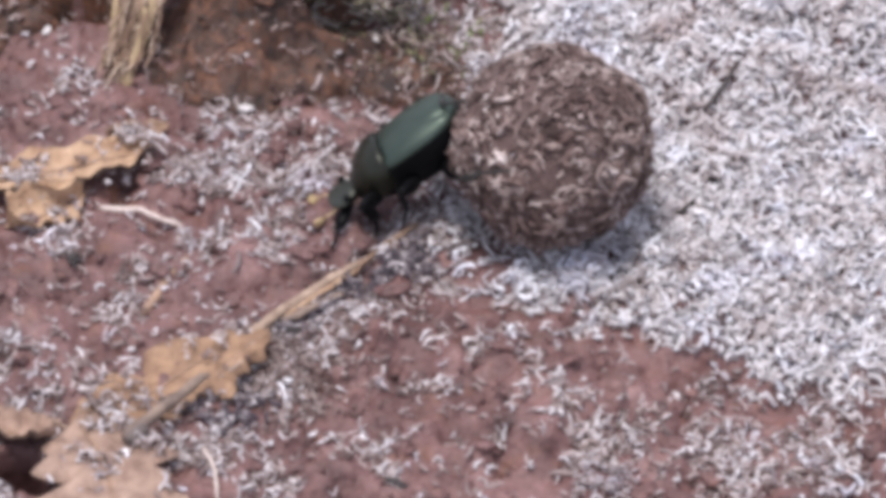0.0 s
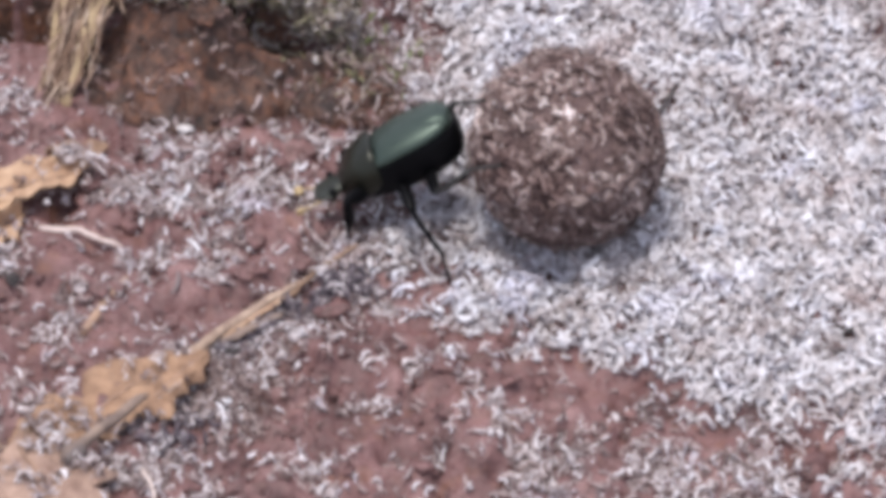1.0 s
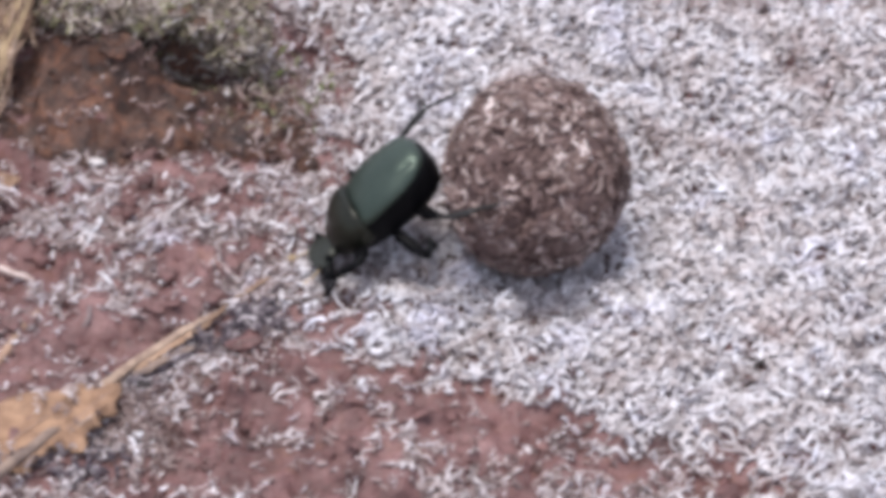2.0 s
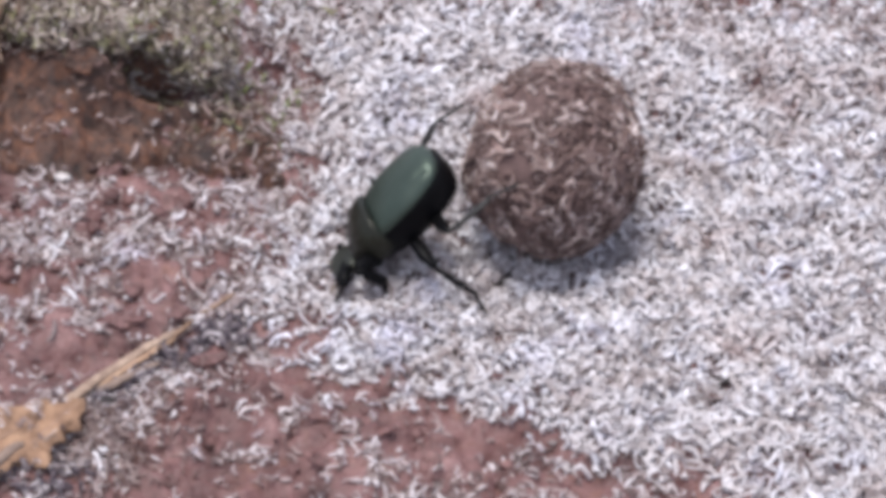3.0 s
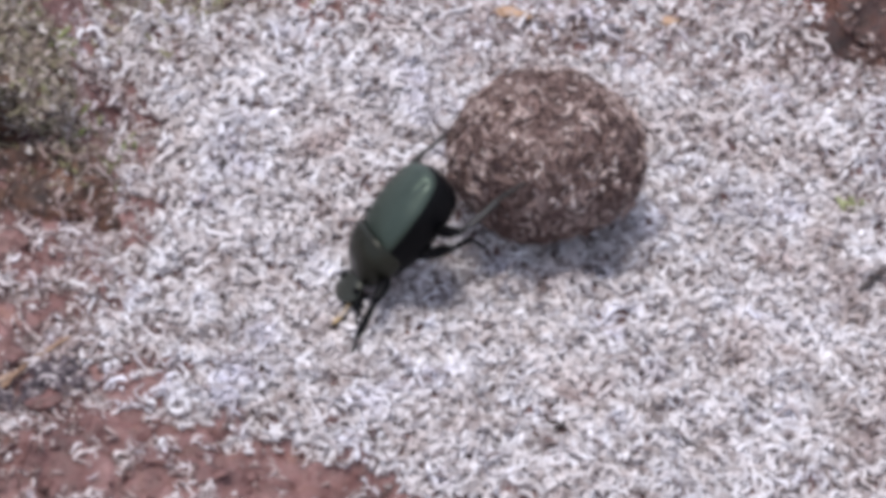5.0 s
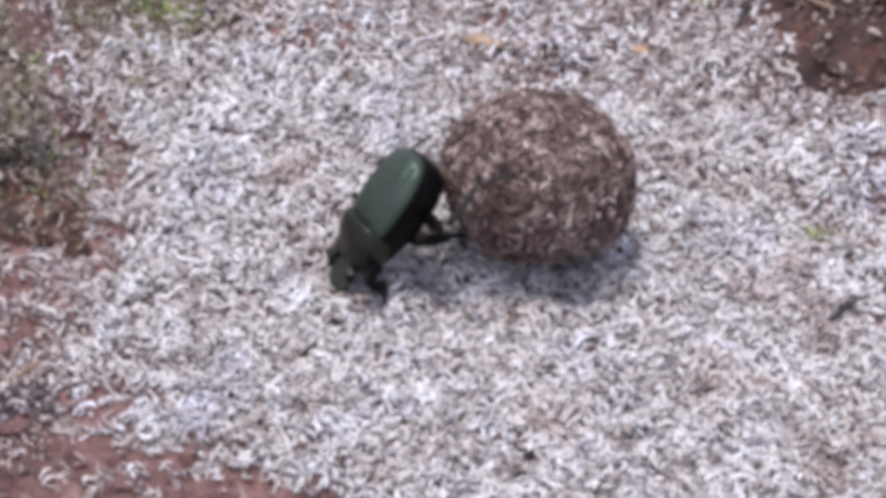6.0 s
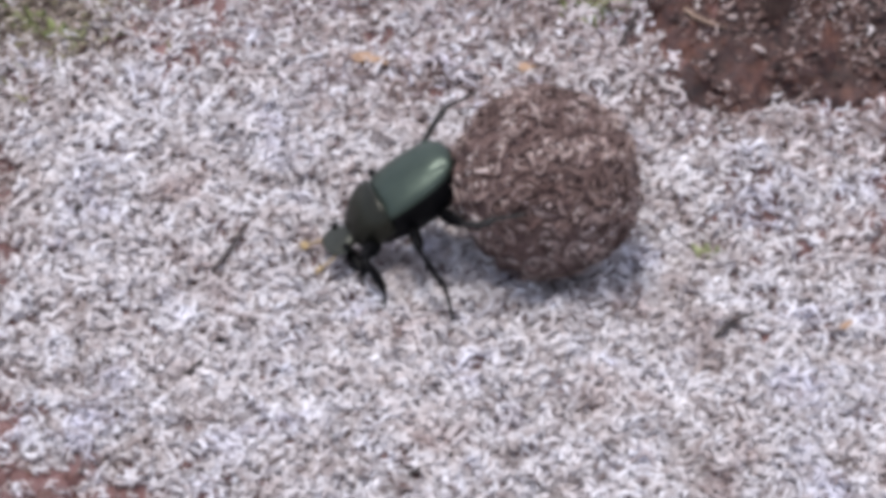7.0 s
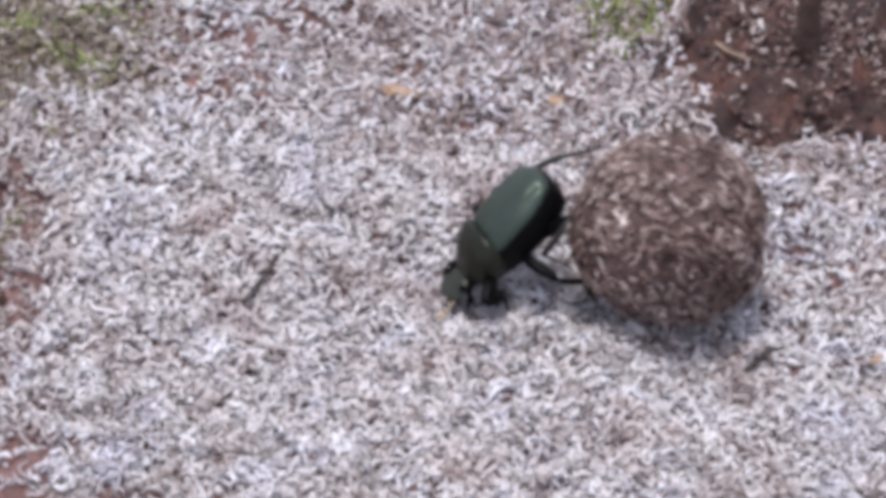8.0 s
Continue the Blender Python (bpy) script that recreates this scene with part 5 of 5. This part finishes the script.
def motions():
    # the ball rolls without slipping
    turn, rows, last = Vector((0, 0, 1)).rotation_difference(Vector(SHORT_AXIS)).to_matrix().to_4x4(), [], None
    way = np.array(BALL_WAY)
    centre = {row[0]: Vector([np.interp(row[0], way[:, 0], way[:, k]) for k in (1, 2, 3)]) for row in BODY_WAY}
    for t, x, y, z in BALL_WAY:
        if last:
            step = Vector((x - last[0], y - last[1], 0))
            if step.length > 1e-6:
                turn = Matrix.Rotation(step.length / BALL_ROLL, 4, Vector((0, 0, 1)).cross(step)) @ turn
        last = (x, y)
        rows.append((t, Matrix.Translation((x, y, z)) @ turn))
    walk(BALL, rows)
    body = [(t, stance(x, y, z, yaw, pitch, roll)) for t, x, y, z, yaw, pitch, roll in BODY_WAY]
    walk(BEETLE, body)
    ways = {("left", "front"): LEFT_FRONT, ("right", "front"): RIGHT_FRONT, ("left", "middle"): LEFT_MIDDLE, ("right", "middle"): RIGHT_MIDDLE,
            ("left", "hind"): LEFT_HIND, ("right", "hind"): RIGHT_HIND}
    for (side, pair), bones in LEGS.items():
        keyed = ([], [], [])
        sgn = -1 if side == "left" else 1
        fe, ti, ta = (v * 0.001 for v in LEG[pair])
        hip = Vector(HIP[pair]) * 0.001
        hip.x *= sgn
        for (t, *foot), (_, m) in zip(ways[side, pair], body):
            tip = Vector(foot)
            out = (tip - centre[t]).normalized() if pair == "hind" else Vector((0, 0, 1))
            inv = m.inverted()
            tip = inv @ tip
            out = inv.to_3x3() @ out
            if (tip - hip).length > (fe + ti + ta) * 0.96:
                tip = hip + (tip - hip).normalized() * (fe + ti + ta) * 0.96
            ankle = tip + ((hip - tip).normalized() * 0.75 + out * 0.45).normalized() * ta
            d = ankle - hip
            r = min(max(d.length, abs(fe - ti) * 1.05), (fe + ti) * 0.985)
            d = d.normalized()
            ankle = hip + d * r
            a = (fe * fe - ti * ti + r * r) / (2 * r)
            hgt = math.sqrt(max(fe * fe - a * a, 0))
            bend = Vector({"front": (sgn, 0.7, 0.4), "middle": (0.8 * sgn, 0.2, 0.55), "hind": (sgn, -0.35, 0.15)}[pair])
            bend = (bend - d * bend.dot(d)).normalized()
            knee = hip + d * a + bend * hgt
            keyed[0].append((t, limb(hip, knee, bend)))
            keyed[1].append((t, limb(knee, ankle, bend)))
            keyed[2].append((t, limb(ankle, tip, bend)))
        for bone, rows in zip(bones, keyed):
            walk(bone, rows)


motions()
